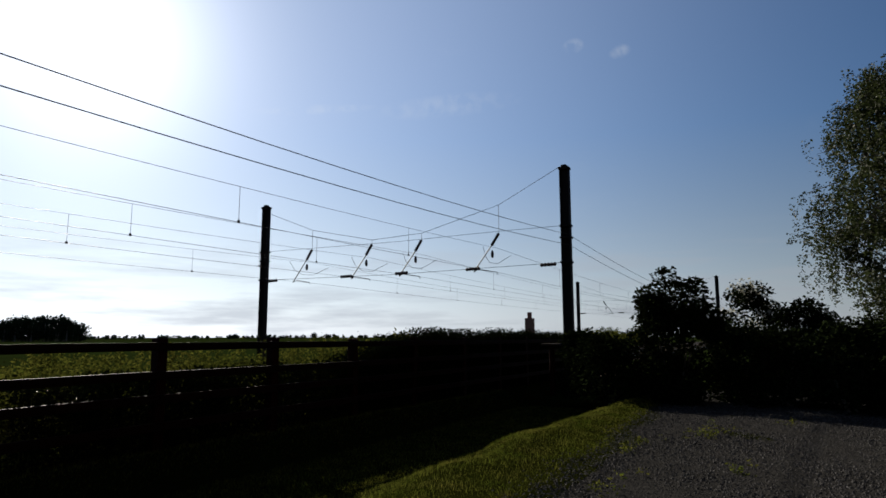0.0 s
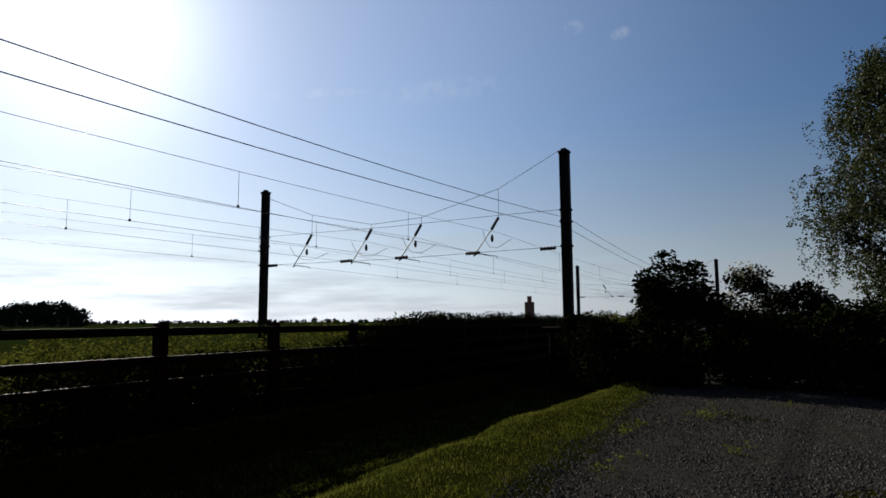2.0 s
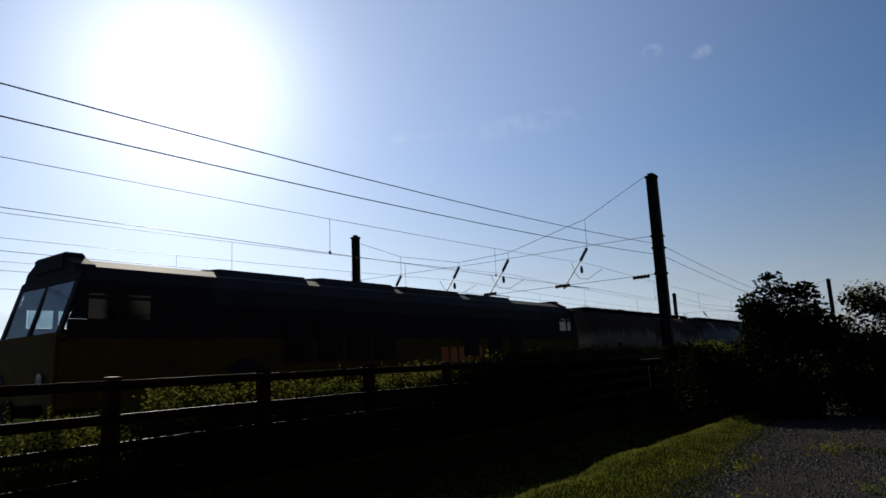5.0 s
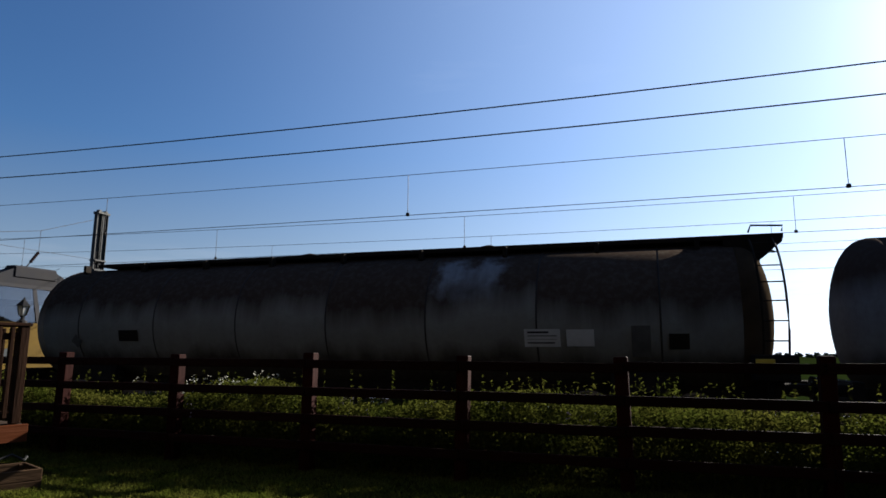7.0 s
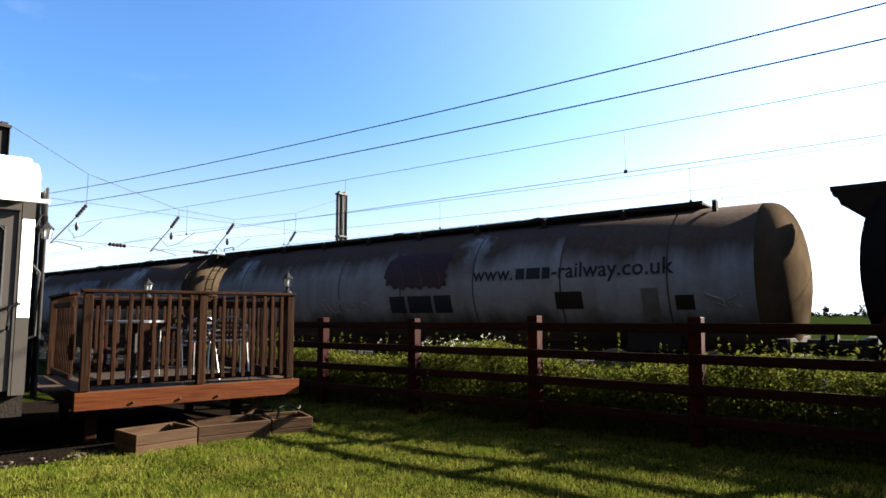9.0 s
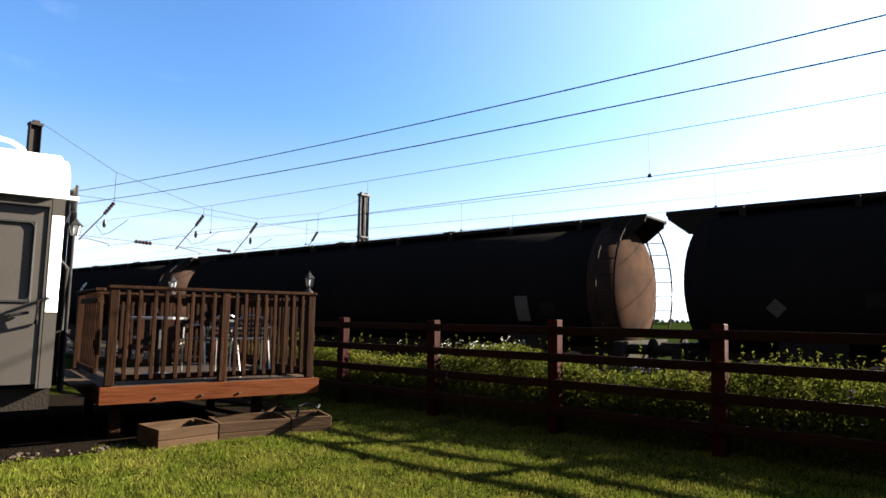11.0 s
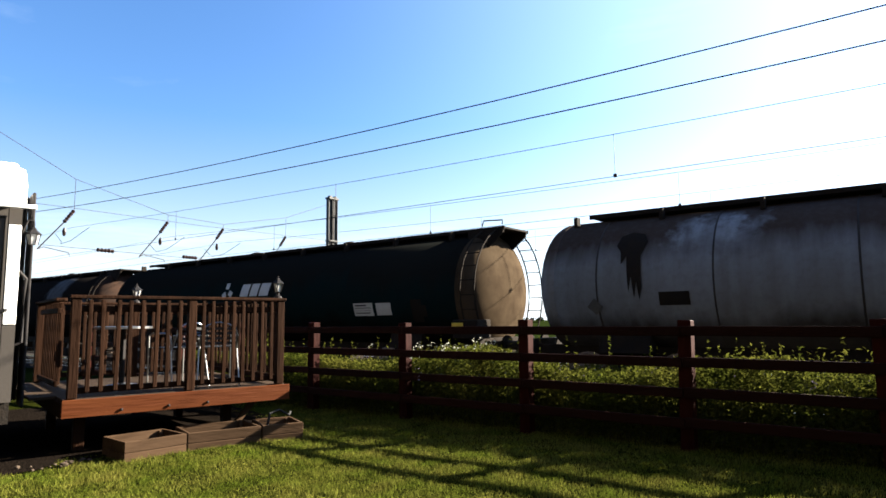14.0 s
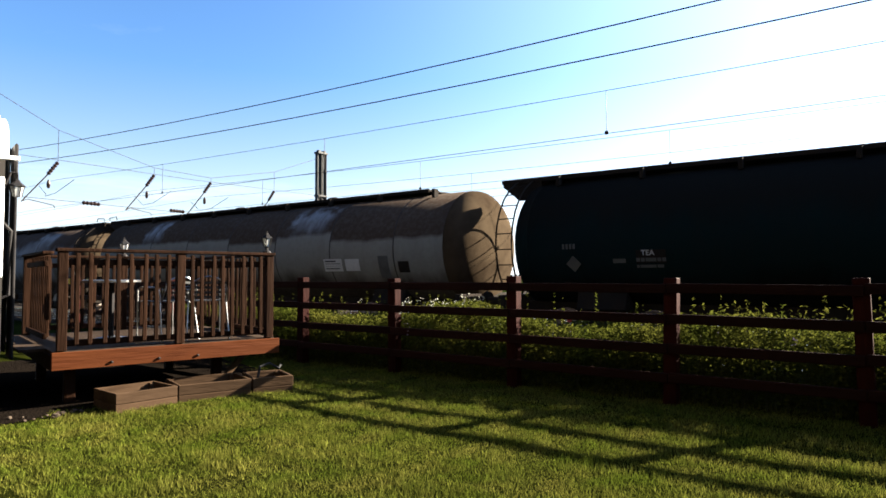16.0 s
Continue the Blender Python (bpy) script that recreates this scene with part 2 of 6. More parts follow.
M_RUBBLE = material("broken_brick_rubble", (0.044, 0.0336, 0.0256), 0.9, spots=(0.024, 0.0192, 0.0152), scale=8, amount=0.8, vary=0.3, spec=0.0)
# for the added out-of-view walls: dark, so they bounce little light
M_BLOCKER = material("unseen_blocker_black", (0.025, 0.023, 0.022), 0.8, scale=3, amount=0.5, bump=0.3, stretch=(0.1, 1, 3))
M_BRICK = material("weathered_brick", (0.22, 0.12, 0.085), 0.9, scale=5)

# ---------------------------------------------------------------- building blocks


def part(name, bm, mat, parent=None, label="", smooth=False):
    me = bpy.data.meshes.new(name)
    bm.to_mesh(me)
    bm.free()
    if smooth:
        for p in me.polygons:
            p.use_smooth = True
    me.materials.append(mat)
    ob = new(name, me)
    ob.parent = parent
    if label:
        tagged(ob, label)
    return ob


def thing(name, label, category, group="", kind="", at=None):
    ob = new(name)
    ob.empty_display_size = 0.1
    if at is not None:
        ob.matrix_basis = at
    return tagged(ob, label, category, group, kind)


def box(bm, x0, y0, z0, x1, y1, z1, bevel=0.0, m=None):
    r = bmesh.ops.create_cube(bm, size=1.0)
    vs = r["verts"]
    bmesh.ops.transform(bm, matrix=Matrix.LocRotScale(((x0 + x1) / 2, (y0 + y1) / 2, (z0 + z1) / 2), None, (abs(x1 - x0), abs(y1 - y0), abs(z1 - z0))), verts=vs)
    if bevel:
        es = list({e for v in vs for e in v.link_edges})
        rb = bmesh.ops.bevel(bm, geom=es, offset=bevel, segments=1, affect="EDGES")
        vs = rb["verts"]
    if m is not None:
        bmesh.ops.transform(bm, matrix=m, verts=vs)
    return vs


def rod(bm, a, b, r, r2=None, seg=8):
    a, b = Vector(a), Vector(b)
    d = b - a
    q = d.to_track_quat("Z", "Y").to_matrix().to_4x4()
    bmesh.ops.create_cone(bm, cap_ends=True, segments=seg, radius1=r, radius2=r if r2 is None else r2, depth=d.length, matrix=Matrix.Translation((a + b) / 2) @ q)


def lathe(bm, profile, seg=12, m=None):
    """profile: (radius, height) pairs turned about z."""
    rings = []
    for r, z in profile:
        rings.append([bm.verts.new((r * math.cos(2 * math.pi * i / seg), r * math.sin(2 * math.pi * i / seg), z)) for i in range(seg)])
    for a, b in zip(rings, rings[1:]):
        for i in range(seg):
            bm.faces.new((a[i], a[(i + 1) % seg], b[(i + 1) % seg], b[i]))
    bm.faces.new(list(reversed(rings[0])))
    bm.faces.new(rings[-1])
    if m is not None:
        bmesh.ops.transform(bm, matrix=m, verts=[v for r in rings for v in r])


def tube(bm, pts, r, seg=6):
    """A bent tube through the points."""
    pts = [Vector(p) for p in pts]
    rings = []
    for i, p in enumerate(pts):
        d = (pts[min(i + 1, len(pts) - 1)] - pts[max(i - 1, 0)]).normalized()
        q = d.to_track_quat("Z", "Y").to_matrix()
        rings.append([bm.verts.new(p + q @ Vector((r * math.cos(2 * math.pi * k / seg), r * math.sin(2 * math.pi * k / seg), 0))) for k in range(seg)])
    for a, b in zip(rings, rings[1:]):
        for k in range(seg):
            bm.faces.new((a[k], a[(k + 1) % seg], b[(k + 1) % seg], b[k]))
    bm.faces.new(list(reversed(rings[0])))
    bm.faces.new(rings[-1])


def mesh_object(name, verts, faces, mat, parent=None, smooth=False):
    me = bpy.data.meshes.new(name)
    me.from_pydata(verts, [], faces)
    me.materials.append(mat)
    me.update()
    if smooth:
        me.polygons.foreach_set("use_smooth", [True] * len(me.polygons))
    ob = new(name, me)
    ob.parent = parent
    return ob


def quads(name, V, mat, parent=None, n=4):
    """V: array (count, n, 3); each row is one face of its own."""
    V = np.asarray(V, dtype=np.float64)
    k = len(V)
    me = bpy.data.meshes.new(name)
    me.vertices.add(k * n)
    me.vertices.foreach_set("co", V.reshape(-1))
    me.loops.add(k * n)
    me.loops.foreach_set("vertex_index", np.arange(k * n, dtype=np.int32))
    me.polygons.add(k)
    me.polygons.foreach_set("loop_start", np.arange(0, k * n, n, dtype=np.int32))
    me.polygons.foreach_set("loop_total", np.full(k, n, dtype=np.int32))
    me.update(calc_edges=True)
    me.materials.append(mat)
    ob = new(name, me)
    ob.parent = parent
    return ob


rng = np.random.default_rng(7)


def leaf_quads(centres, size, up=0.35, long=1.9, gen=rng):
    """A pointed leaf at each centre, turned at random; up: how far leaves lean to the level."""
    c = np.asarray(centres, float)
    n = len(c)
    d = gen.normal(size=(n, 3))
    d[:, 2] *= up
    d /= np.linalg.norm(d, axis=1)[:, None] + 1e-9
    e = gen.normal(size=(n, 3))
    e = np.cross(d, e)
    e /= np.linalg.norm(e, axis=1)[:, None] + 1e-9
    s = (size * gen.uniform(0.6, 1.35, n))[:, None]
    a = c - d * s * long * 0.5
    b = c + d * s * long * 0.5
    mid = c + d * s * 0.1
    return np.stack([a, mid + e * s * 0.5, b, mid - e * s * 0.5], axis=1)
# ---------------------------------------------------------------- ground
RAIL_TOP = -0.3
TRACKS = (13.1, 17.7, 21.0, 25.4)


def ground_height(x, y):
    if y < 6.6:
        return -0.42 if 0 < x < 17 and 2.9 < y < 6.1 else 0.0
    k = min(1.0, (y - 6.6) / 4.0)
    return -0.5 * k * k * (3 - 2 * k)


def eased(v, a, b):
    k = min(1.0, max(0.0, (v - a) / (b - a)))
    return k * k * (3 - 2 * k)


def lawn_height(x, y):
    h = 0.03 + 0.02 * noise.noise((x * 0.6, y * 0.6, 0))
    wob = 0.35 * noise.noise((x * 0.8, 4.0, 3))
    h -= 0.36 * eased(x, 1.8, 4.0) * eased(y + wob, 2.9, 4.1) * (1 - eased(y, 5.9, 6.35))  # added dip along the fence, shaped to keep this strip in shadow
    if x > 3.5 and 1.6 < y < 5:  # humps along the edge of the gravel
        h += eased(y, 2.2, 2.8) * min(1.0, x - 3.5) * 0.12 * max(0.0, 1 - abs(y - 2.9) / 1.4) * (0.55 + 0.9 * noise.noise((x * 0.9, y * 1.3, 7)))
    return h


def make_ground():
    xs = sorted({-4000, -1500, -600, -250, -120, *range(-60, 61, 4), 120, 250, 600, 1500, 4000})
    ys = sorted({-4000, -1000, -300, -80, -30, -10, 0, 3, 6, 6.6, 7.2, 8, 9, 9.8, 10.6, 14, 20, 30, 40, 80, 200, 600, 1500, 4000})
    V = [(x, y, ground_height(x, y)) for y in ys for x in xs]
    n = len(xs)
    Fc = [(j * n + i, j * n + i + 1, (j + 1) * n + i + 1, (j + 1) * n + i) for j in range(len(ys) - 1) for i in range(n - 1)]
    g = mesh_object("ground", V, Fc, M_FIELD)
    tagged(g, "flat green farmland that reaches to the horizon", "ground", kind="structure")
    # mown lawn, gently uneven
    vs, fs = [], []
    nx, ny = 130, 60
    for j in range(ny + 1):
        for i in range(nx + 1):
            x, y = -14 + 32 * i / nx, -6 + 12.9 * j / ny
            vs.append((x, y, lawn_height(x, y)))
    fs = [(j * (nx + 1) + i, j * (nx + 1) + i + 1, (j + 1) * (nx + 1) + i + 1, (j + 1) * (nx + 1) + i) for j in range(ny) for i in range(nx)]
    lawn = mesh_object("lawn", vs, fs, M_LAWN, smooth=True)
    tagged(lawn, "short mown lawn, sunlit between long shadows", "lawn", kind="structure")


def gravel_edge(x):
    return 2.05 + 0.05 * (x - 6) + 0.18 * noise.noise((x * 0.7, 3.1, 0))


def make_gravel():
    vs, fs = [], []
    nx, ny = 60, 14
    for j in range(ny + 1):
        for i in range(nx + 1):
            x = 3.0 + 13.5 * i / nx
            e = gravel_edge(x) + 0.06 * noise.noise((x * 5, 1, 0))
            y = -6.5 + (e + 6.5) * j / ny
            vs.append((x, y, 0.045 + 0.012 * noise.noise((x, y, 5)) - (0.03 if j == ny else 0)))
    fs = [(j * (nx + 1) + i, j * (nx + 1) + i + 1, (j + 1) * (nx + 1) + i + 1, (j + 1) * (nx + 1) + i) for j in range(ny) for i in range(nx)]
    g = mesh_object("gravel_drive", vs, fs, M_GRAVEL)
    tagged(g, "grey gravel drive with a few weeds beside the lawn", "gravel", kind="structure")
    n = 60000
    x = 4.2 + 11.5 * rng.random(n) ** 1.2
    e = np.array([gravel_edge(a) for a in x])
    y = e + 0.12 * rng.normal(size=n) - (e + 4.5) * rng.random(n)
    s = rng.uniform(0.007, 0.017, n)
    base = np.array([(1, 0, 0), (0, 1, 0), (-1, 0, 0), (0, -1, 0), (0.15, 0.1, 0.8)])
    th = rng.uniform(0, 6.28, n)
    rot = np.stack([np.stack([np.cos(th), -np.sin(th), 0 * th], 1), np.stack([np.sin(th), np.cos(th), 0 * th], 1), np.stack([0 * th, 0 * th, 1 + 0 * th], 1)], 1)
    P = np.einsum("nij,kj->nki", rot, base) * s[:, None, None] * rng.uniform(0.7, 1.3, (n, 5, 1))
    P += np.stack([x, y, np.full(n, 0.045)], 1)[:, None, :]
    T = P[:, [[0, 1, 4], [1, 2, 4], [2, 3, 4], [3, 0, 4]]].reshape(-1, 3, 3)
    ob = quads("gravel_stones", T, M_STONE, n=3)
    tagged(ob, "loose grey gravel stones spread over the drive", "gravel", kind="stuff")

    # seedling weeds that grow through the stones
    C = []
    for cx, cy, sx, cnt in ((9.2, 1.1, 0.4, 26), (7.6, 1.75, 0.3, 16), (6.6, 0.6, 0.25, 7), (10.6, 0.2, 0.3, 6), (5.4, 1.5, 0.3, 10)):
        for k in range(cnt):
            px, py = cx + sx * rng.normal(), cy + 0.3 * sx * rng.normal()
            C.append(np.stack([px + 0.03 * rng.normal(size=9), py + 0.03 * rng.normal(size=9), 0.05 + 0.07 * rng.random(9)], 1))
    ob = quads("gravel_weeds", leaf_quads(np.concatenate(C), 0.014, 0.6, 2.4), M_GRASS)
    tagged(ob, "small dry weeds growing through the gravel", "weeds", kind="stuff")


def make_grass():
    n = 480000
    x = rng.uniform(-10, 14.5, n)
    y = rng.uniform(1.6, 6.9, n)
    near = rng.random(n) < 0.5
    x[near] = rng.uniform(-8, 1.2, near.sum())
    under = rng.random(n) < 0.12
    x[under], y[under] = rng.uniform(-9, 3.8, under.sum()), rng.uniform(-4, 1.6, under.sum())
    keep = (x < 3.8) | (y > np.array([gravel_edge(a) for a in x]) + 0.03 * rng.normal(size=n))
    c, sn = math.cos(radians(76)), math.sin(radians(76))
    du, dv = (x + 6.62) * c + (y - 2.73) * sn, -(x + 6.62) * sn + (y - 2.73) * c
    keep &= ~((dv > -0.08) & (du < 2.5) & (x < -4)) & ~((dv > -0.42) & (du < 0) & (x < -4))
    x, y = x[keep], y[keep]
    n = len(x)
    tuft = np.array([noise.noise((p * 3.1, q * 3.1, 1)) + 0.6 * noise.noise((p * 9, q * 9, 2)) for p, q in zip(x, y)])
    hgt = rng.uniform(0.012, 0.04, n) * np.clip(1.0 + 0.75 * tuft, 0.35, 1.9)
    th = rng.uniform(0, 6.28, n)
    w = rng.uniform(0.0022, 0.0045, n)
    lean = rng.normal(size=(n, 2)) * 0.018
    b = np.stack([x, y, np.array([lawn_height(p, q) - 0.01 for p, q in zip(x, y)])], 1)
    o = np.stack([np.cos(th) * w, np.sin(th) * w, 0 * w], 1)
    t = b + np.stack([lean[:, 0], lean[:, 1], hgt + 0.01], 1)
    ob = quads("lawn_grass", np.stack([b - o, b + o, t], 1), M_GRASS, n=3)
    tagged(ob, "short mown grass blades of the lawn", "grass", kind="stuff")


# ---------------------------------------------------------------- railway track


def make_tracks():
    for k, y in enumerate(TRACKS):
        bed = []
        prof = [(-2.3, -0.55), (-1.55, -0.47), (1.55, -0.47), (2.3, -0.55)]
        vs = [(x, y + a, b) for x in (-160, 260) for a, b in prof]
        fs = [(i, i + 1, 5 + i, 4 + i) for i in range(3)]
        ob = mesh_object("ballast_bed", vs, [f[::-1] for f in fs], M_BALLAST)
        tagged(ob, "grey brown stone ballast under the railway track", "ballast", kind="structure")
        track = thing("railway_track", "steel rails on concrete sleepers in ballast", "track", "tracks side by side", "structure")
        for side in (-0.7535, 0.7535):
            bm = bmesh.new()
            box(bm, -160, y + side - 0.07, -0.459, 260, y + side + 0.07, -0.44)
            box(bm, -160, y + side - 0.012, -0.44, 260, y + side + 0.012, -0.34)
            box(bm, -160, y + side - 0.036, -0.34, 260, y + side + 0.036, RAIL_TOP)
            part("rail", bm, M_RAIL, track)
        bm = bmesh.new()
        box(bm, -0.13, -1.25, -0.56, 0.13, 1.25, -0.46)
        me = bpy.data.meshes.new("sleeper")
        bm.to_mesh(me)
        bm.free()
        me.materials.append(M_SLEEPER)
        if k < 3:
            for i in range(75):
                s = new("sleeper", me)
                s.parent = track
                s.location = (-26 + i * 0.7, y, 0)


# ---------------------------------------------------------------- fence along the line
FENCE_Y = 6.43
POSTS = (-14.4, -12.6, -10.8, -9.05, -7.27, -5.49, -3.69, -1.91, -0.28, 1.42, 3.15, 4.95, 6.79, 8.66, 10.5, 12.6, 14.5, 16.3, 18.1, 20.0)


def make_fence():
    f = thing("post_and_rail_fence", "reddish brown timber post-and-rail fence beside the railway", "fence")
    for i, x in enumerate(POSTS):
        bm = bmesh.new()
        hgt = 1.29 + 0.015 * math.sin(i * 2.3)
        box(bm, -0.065, -0.065, -0.05, 0.065, 0.065, hgt, 0.008)
        p = part("post", bm, M_FENCE, f)
        p.matrix_basis = pose(x, FENCE_Y + 0.065, 0, 1.0 * math.sin(i * 5.1), 1.2 * math.sin(i * 3.7), 0)
    for a, b in zip(POSTS, POSTS[1:]):
        for z in (1.185, 0.875, 0.60, 0.30):
            bm = bmesh.new()
            L = b - a - 0.006
            box(bm, 0, -0.02, -0.047, L, 0.02, 0.047, 0.006)
            p = part("fence_rail", bm, M_RAILWOOD, f)
            p.matrix_basis = pose(a + 0.003, FENCE_Y - 0.023, z + 0.008 * math.sin(a * 7 + z * 9), 0, 0.25 * math.sin(a * 3 + z), 0)


# ---------------------------------------------------------------- overhead line
SPANS = (-31.13, 29.55, 95.4)
NEAR_MAST, FAR_MAST = 9.55, 29.25
MAST_TOP = 9.66


def mast(x, y, twin=False, mat=None):
    mat = mat or M_MAST
    m = thing("overhead_line_mast", "tall dark weathered steel overhead line mast", "mast", "overhead line masts", at=pose(x, y, 0))
    for off in ((-0.22, 0.22) if twin else (0.0,)):
        bm = bmesh.new()
        w = 0.17 if twin else 0.215
        for sy in (-1, 1):  # H section: two flanges and a web
            box(bm, -w * 0.75, off + sy * w - 0.012, -0.6, w * 0.75, off + sy * w + 0.012, MAST_TOP - 0.25)
        box(bm, -0.02, off - w + 0.013, -0.6, 0.02, off + w - 0.013, MAST_TOP - 0.25)
        part("column", bm, mat, m)
        bm = bmesh.new()
        box(bm, -0.21, off - w - 0.04, MAST_TOP - 0.249, 0.21, off + w + 0.05, MAST_TOP - 0.12, 0.01)
        box(bm, -0.12, off - w * 0.5, MAST_TOP - 0.119, 0.12, off + w * 0.7, MAST_TOP, 0.01)
        part("cap", bm, mat, m)
    for z in (6.05, 6.62, 4.85):
        bm = bmesh.new()
        box(bm, -0.22, -0.40 if twin else -0.27, z - 0.05, 0.22, 0.40 if twin else 0.27, z + 0.05, 0.01)
        part("clamp_band", bm, mat, m)
    bm = bmesh.new()
    box(bm, -0.5, -0.6, -0.7, 0.5, 0.6, -0.35, 0.03)
    part("footing", bm, M_SLEEPER, m, "concrete footing")
    return m


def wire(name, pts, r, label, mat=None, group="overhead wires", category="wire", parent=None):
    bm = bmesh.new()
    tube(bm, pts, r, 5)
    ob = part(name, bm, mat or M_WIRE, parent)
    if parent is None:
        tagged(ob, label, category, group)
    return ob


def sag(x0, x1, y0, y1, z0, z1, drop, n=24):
    out = []
    for i in range(n + 1):
        k = i / n
        out.append((x0 + (x1 - x0) * k, y0 + (y1 - y0) * k, z0 + (z1 - z0) * k - drop * 4 * k * (1 - k)))
    return out


def insulator(bm, a, b, r=0.07):
    a, b = Vector(a), Vector(b)
    d = b - a
    q = Matrix.Translation(a) @ d.to_track_quat("Z", "Y").to_matrix().to_4x4()
    prof = [(0.02, 0)]
    n = 5
    for i in range(n):
        z = d.length * (i + 0.5) / n
        prof += [(r * 0.8, z - d.length * 0.07), (r * 1.15, z), (r * 0.8, z + d.length * 0.07)]
    prof.append((0.02, d.length))
    lathe(bm, prof, 8, q)


def headspan(x, lean):
    """Cross wires between two masts, with a registration arm over each track. lean: +1 or -1 along y."""
    h = thing("headspan", "thin cross wires and registration arms between two masts", "headspan", "headspans over the tracks")
    zs = (8.02, 6.92, 6.80, 7.72)
    pts = [(x, NEAR_MAST + 0.25, 9.6)] + [(x, y, z) for y, z in zip(TRACKS, zs)] + [(x, FAR_MAST - 0.25, 9.1)]
    wire("span_wire", pts, 0.013, "", parent=h)
    wire("cross_wire", [(x, NEAR_MAST + 0.25, 6.65), (x, 13.1, 6.65), (x, 19.5, 6.57), (x, FAR_MAST - 0.25, 6.65)], 0.011, "", parent=h)
    wire("cross_wire", [(x, NEAR_MAST + 0.25, 4.85), (x, 19.5, 4.74), (x, FAR_MAST - 0.25, 4.85)], 0.012, "", parent=h)
    for y in (NEAR_MAST + 0.95, 14.6, 19.0, 22.8, FAR_MAST - 0.7):
        bm = bmesh.new()
        insulator(bm, (x, y - 0.42, 4.80), (x, y + 0.42, 4.78), 0.09)
        part("insulator", bm, M_INSUL, h)
    for y, z in zip(TRACKS, zs):
        ct = 6.55
        wire("dropper", [(x, y, z), (x, y, ct)], 0.012, "", parent=h)
        bm = bmesh.new()
        insulator(bm, (x, y, ct), (x, y + lean * 0.42, ct - 0.62), 0.085)
        part("insulator", bm, M_INSUL, h)
        arm_end = (x, y + lean * 1.45, 4.62)
        wire("registration_arm", [(x, y + lean * 0.42, ct - 0.62), arm_end], 0.03, "", parent=h)
        wire("steady_arm", [arm_end, (x, y + lean * 1.2, 4.74), (x, y + lean * 0.15, 4.56), (x, y + lean * 0.1, 4.44)], 0.02, "", parent=h)
        bm = bmesh.new()
        lathe(bm, [(0.02, 0), (0.07, 0.05), (0.085, 0.2), (0.05, 0.36), (0.01, 0.4)], 8, pose(x, y + lean * 0.38, ct - 1.25))
        part("pulley", bm, M_INSUL, h)
        wire("jumper", [(x - 1.9, y, 5.62), (x - 1.4, y + 0.1, 5.2), (x - 0.5, y + lean * 0.3, 5.0), (x + 0.5, y + lean * 0.3, 5.05), (x + 1.6, y, 5.6)], 0.012, "", parent=h)


def make_overhead():
    for x in SPANS:
        mast(x, NEAR_MAST)
        mast(x, FAR_MAST, twin=x < 0, mat=M_GALV if x < 0 else None)
    headspan(SPANS[0], -1)
    headspan(SPANS[1], 1)
    headspan(SPANS[2], -1)
    ends = (-96.0, *SPANS, 160.0)
    for z, d in ((6.20, 1.015), (5.70, 0.97)):
        for a, b in zip(ends, ends[1:]):
            wire("feeder_wire", sag(a, b, 9.44, 9.44, z, z, d), 0.0115, "thick dark feeder wire strung between the near masts")
    for i, y in enumerate(TRACKS):
        for a, b in zip(ends, ends[1:]):
            cat = sag(a, b, y, y, 5.75, 5.75, 0.45)
            wire("catenary_wire", cat, 0.0075, "thin upper catenary wire above the railway track")
            wire("contact_wire", [(x, y0, z0) for x, y0, z0 in sag(a, b, y, y, 4.52, 4.52, 0.15, 10)], 0.008, "thin contact wire over the railway track")
            n = 7
            for k in range(1, n):
                t = k / n
                xx = a + (b - a) * t
                zt = 5.75 - 0.45 * 4 * t * (1 - t)
                if a >= -40 and b <= 100:
                    w = wire("dropper", [(xx, y, zt), (xx, y, 4.52 - 0.6 * t * (1 - t))], 0.007, "thin vertical dropper between catenary and contact wire", group="droppers")
                    bm = bmesh.new()
                    box(bm, xx - 0.04, y - 0.02, 4.50 - 0.6 * t * (1 - t), xx + 0.04, y + 0.02, 4.58 - 0.6 * t * (1 - t), 0.01)
                    part("clip", bm, M_INSUL, w)


def make_sky_blockers():
    # unseen walls, added to keep southern sky light off the shaded sides
    for name, pts in (("wall_south", ((-34, -4.5), (13, -4.5), (13, -4.2), (-34, -4.2))), ("wall_east", ((13.2, -6.4), (52, -9.6), (52, -9.2), (13.2, -6.0)))):
        bm = bmesh.new()
        a = [bm.verts.new((x, y, -0.05)) for x, y in pts]
        b = [bm.verts.new((x, y, 15.0)) for x, y in pts]
        bm.faces.new(list(reversed(a)))
        bm.faces.new(b)
        for k in range(4):
            bm.faces.new((a[k], a[(k + 1) % 4], b[(k + 1) % 4], b[k]))
        ob = part(name, bm, M_BLOCKER)
        tagged(ob, "tall dark wall added out of view to block sky light", "wall", kind="structure")


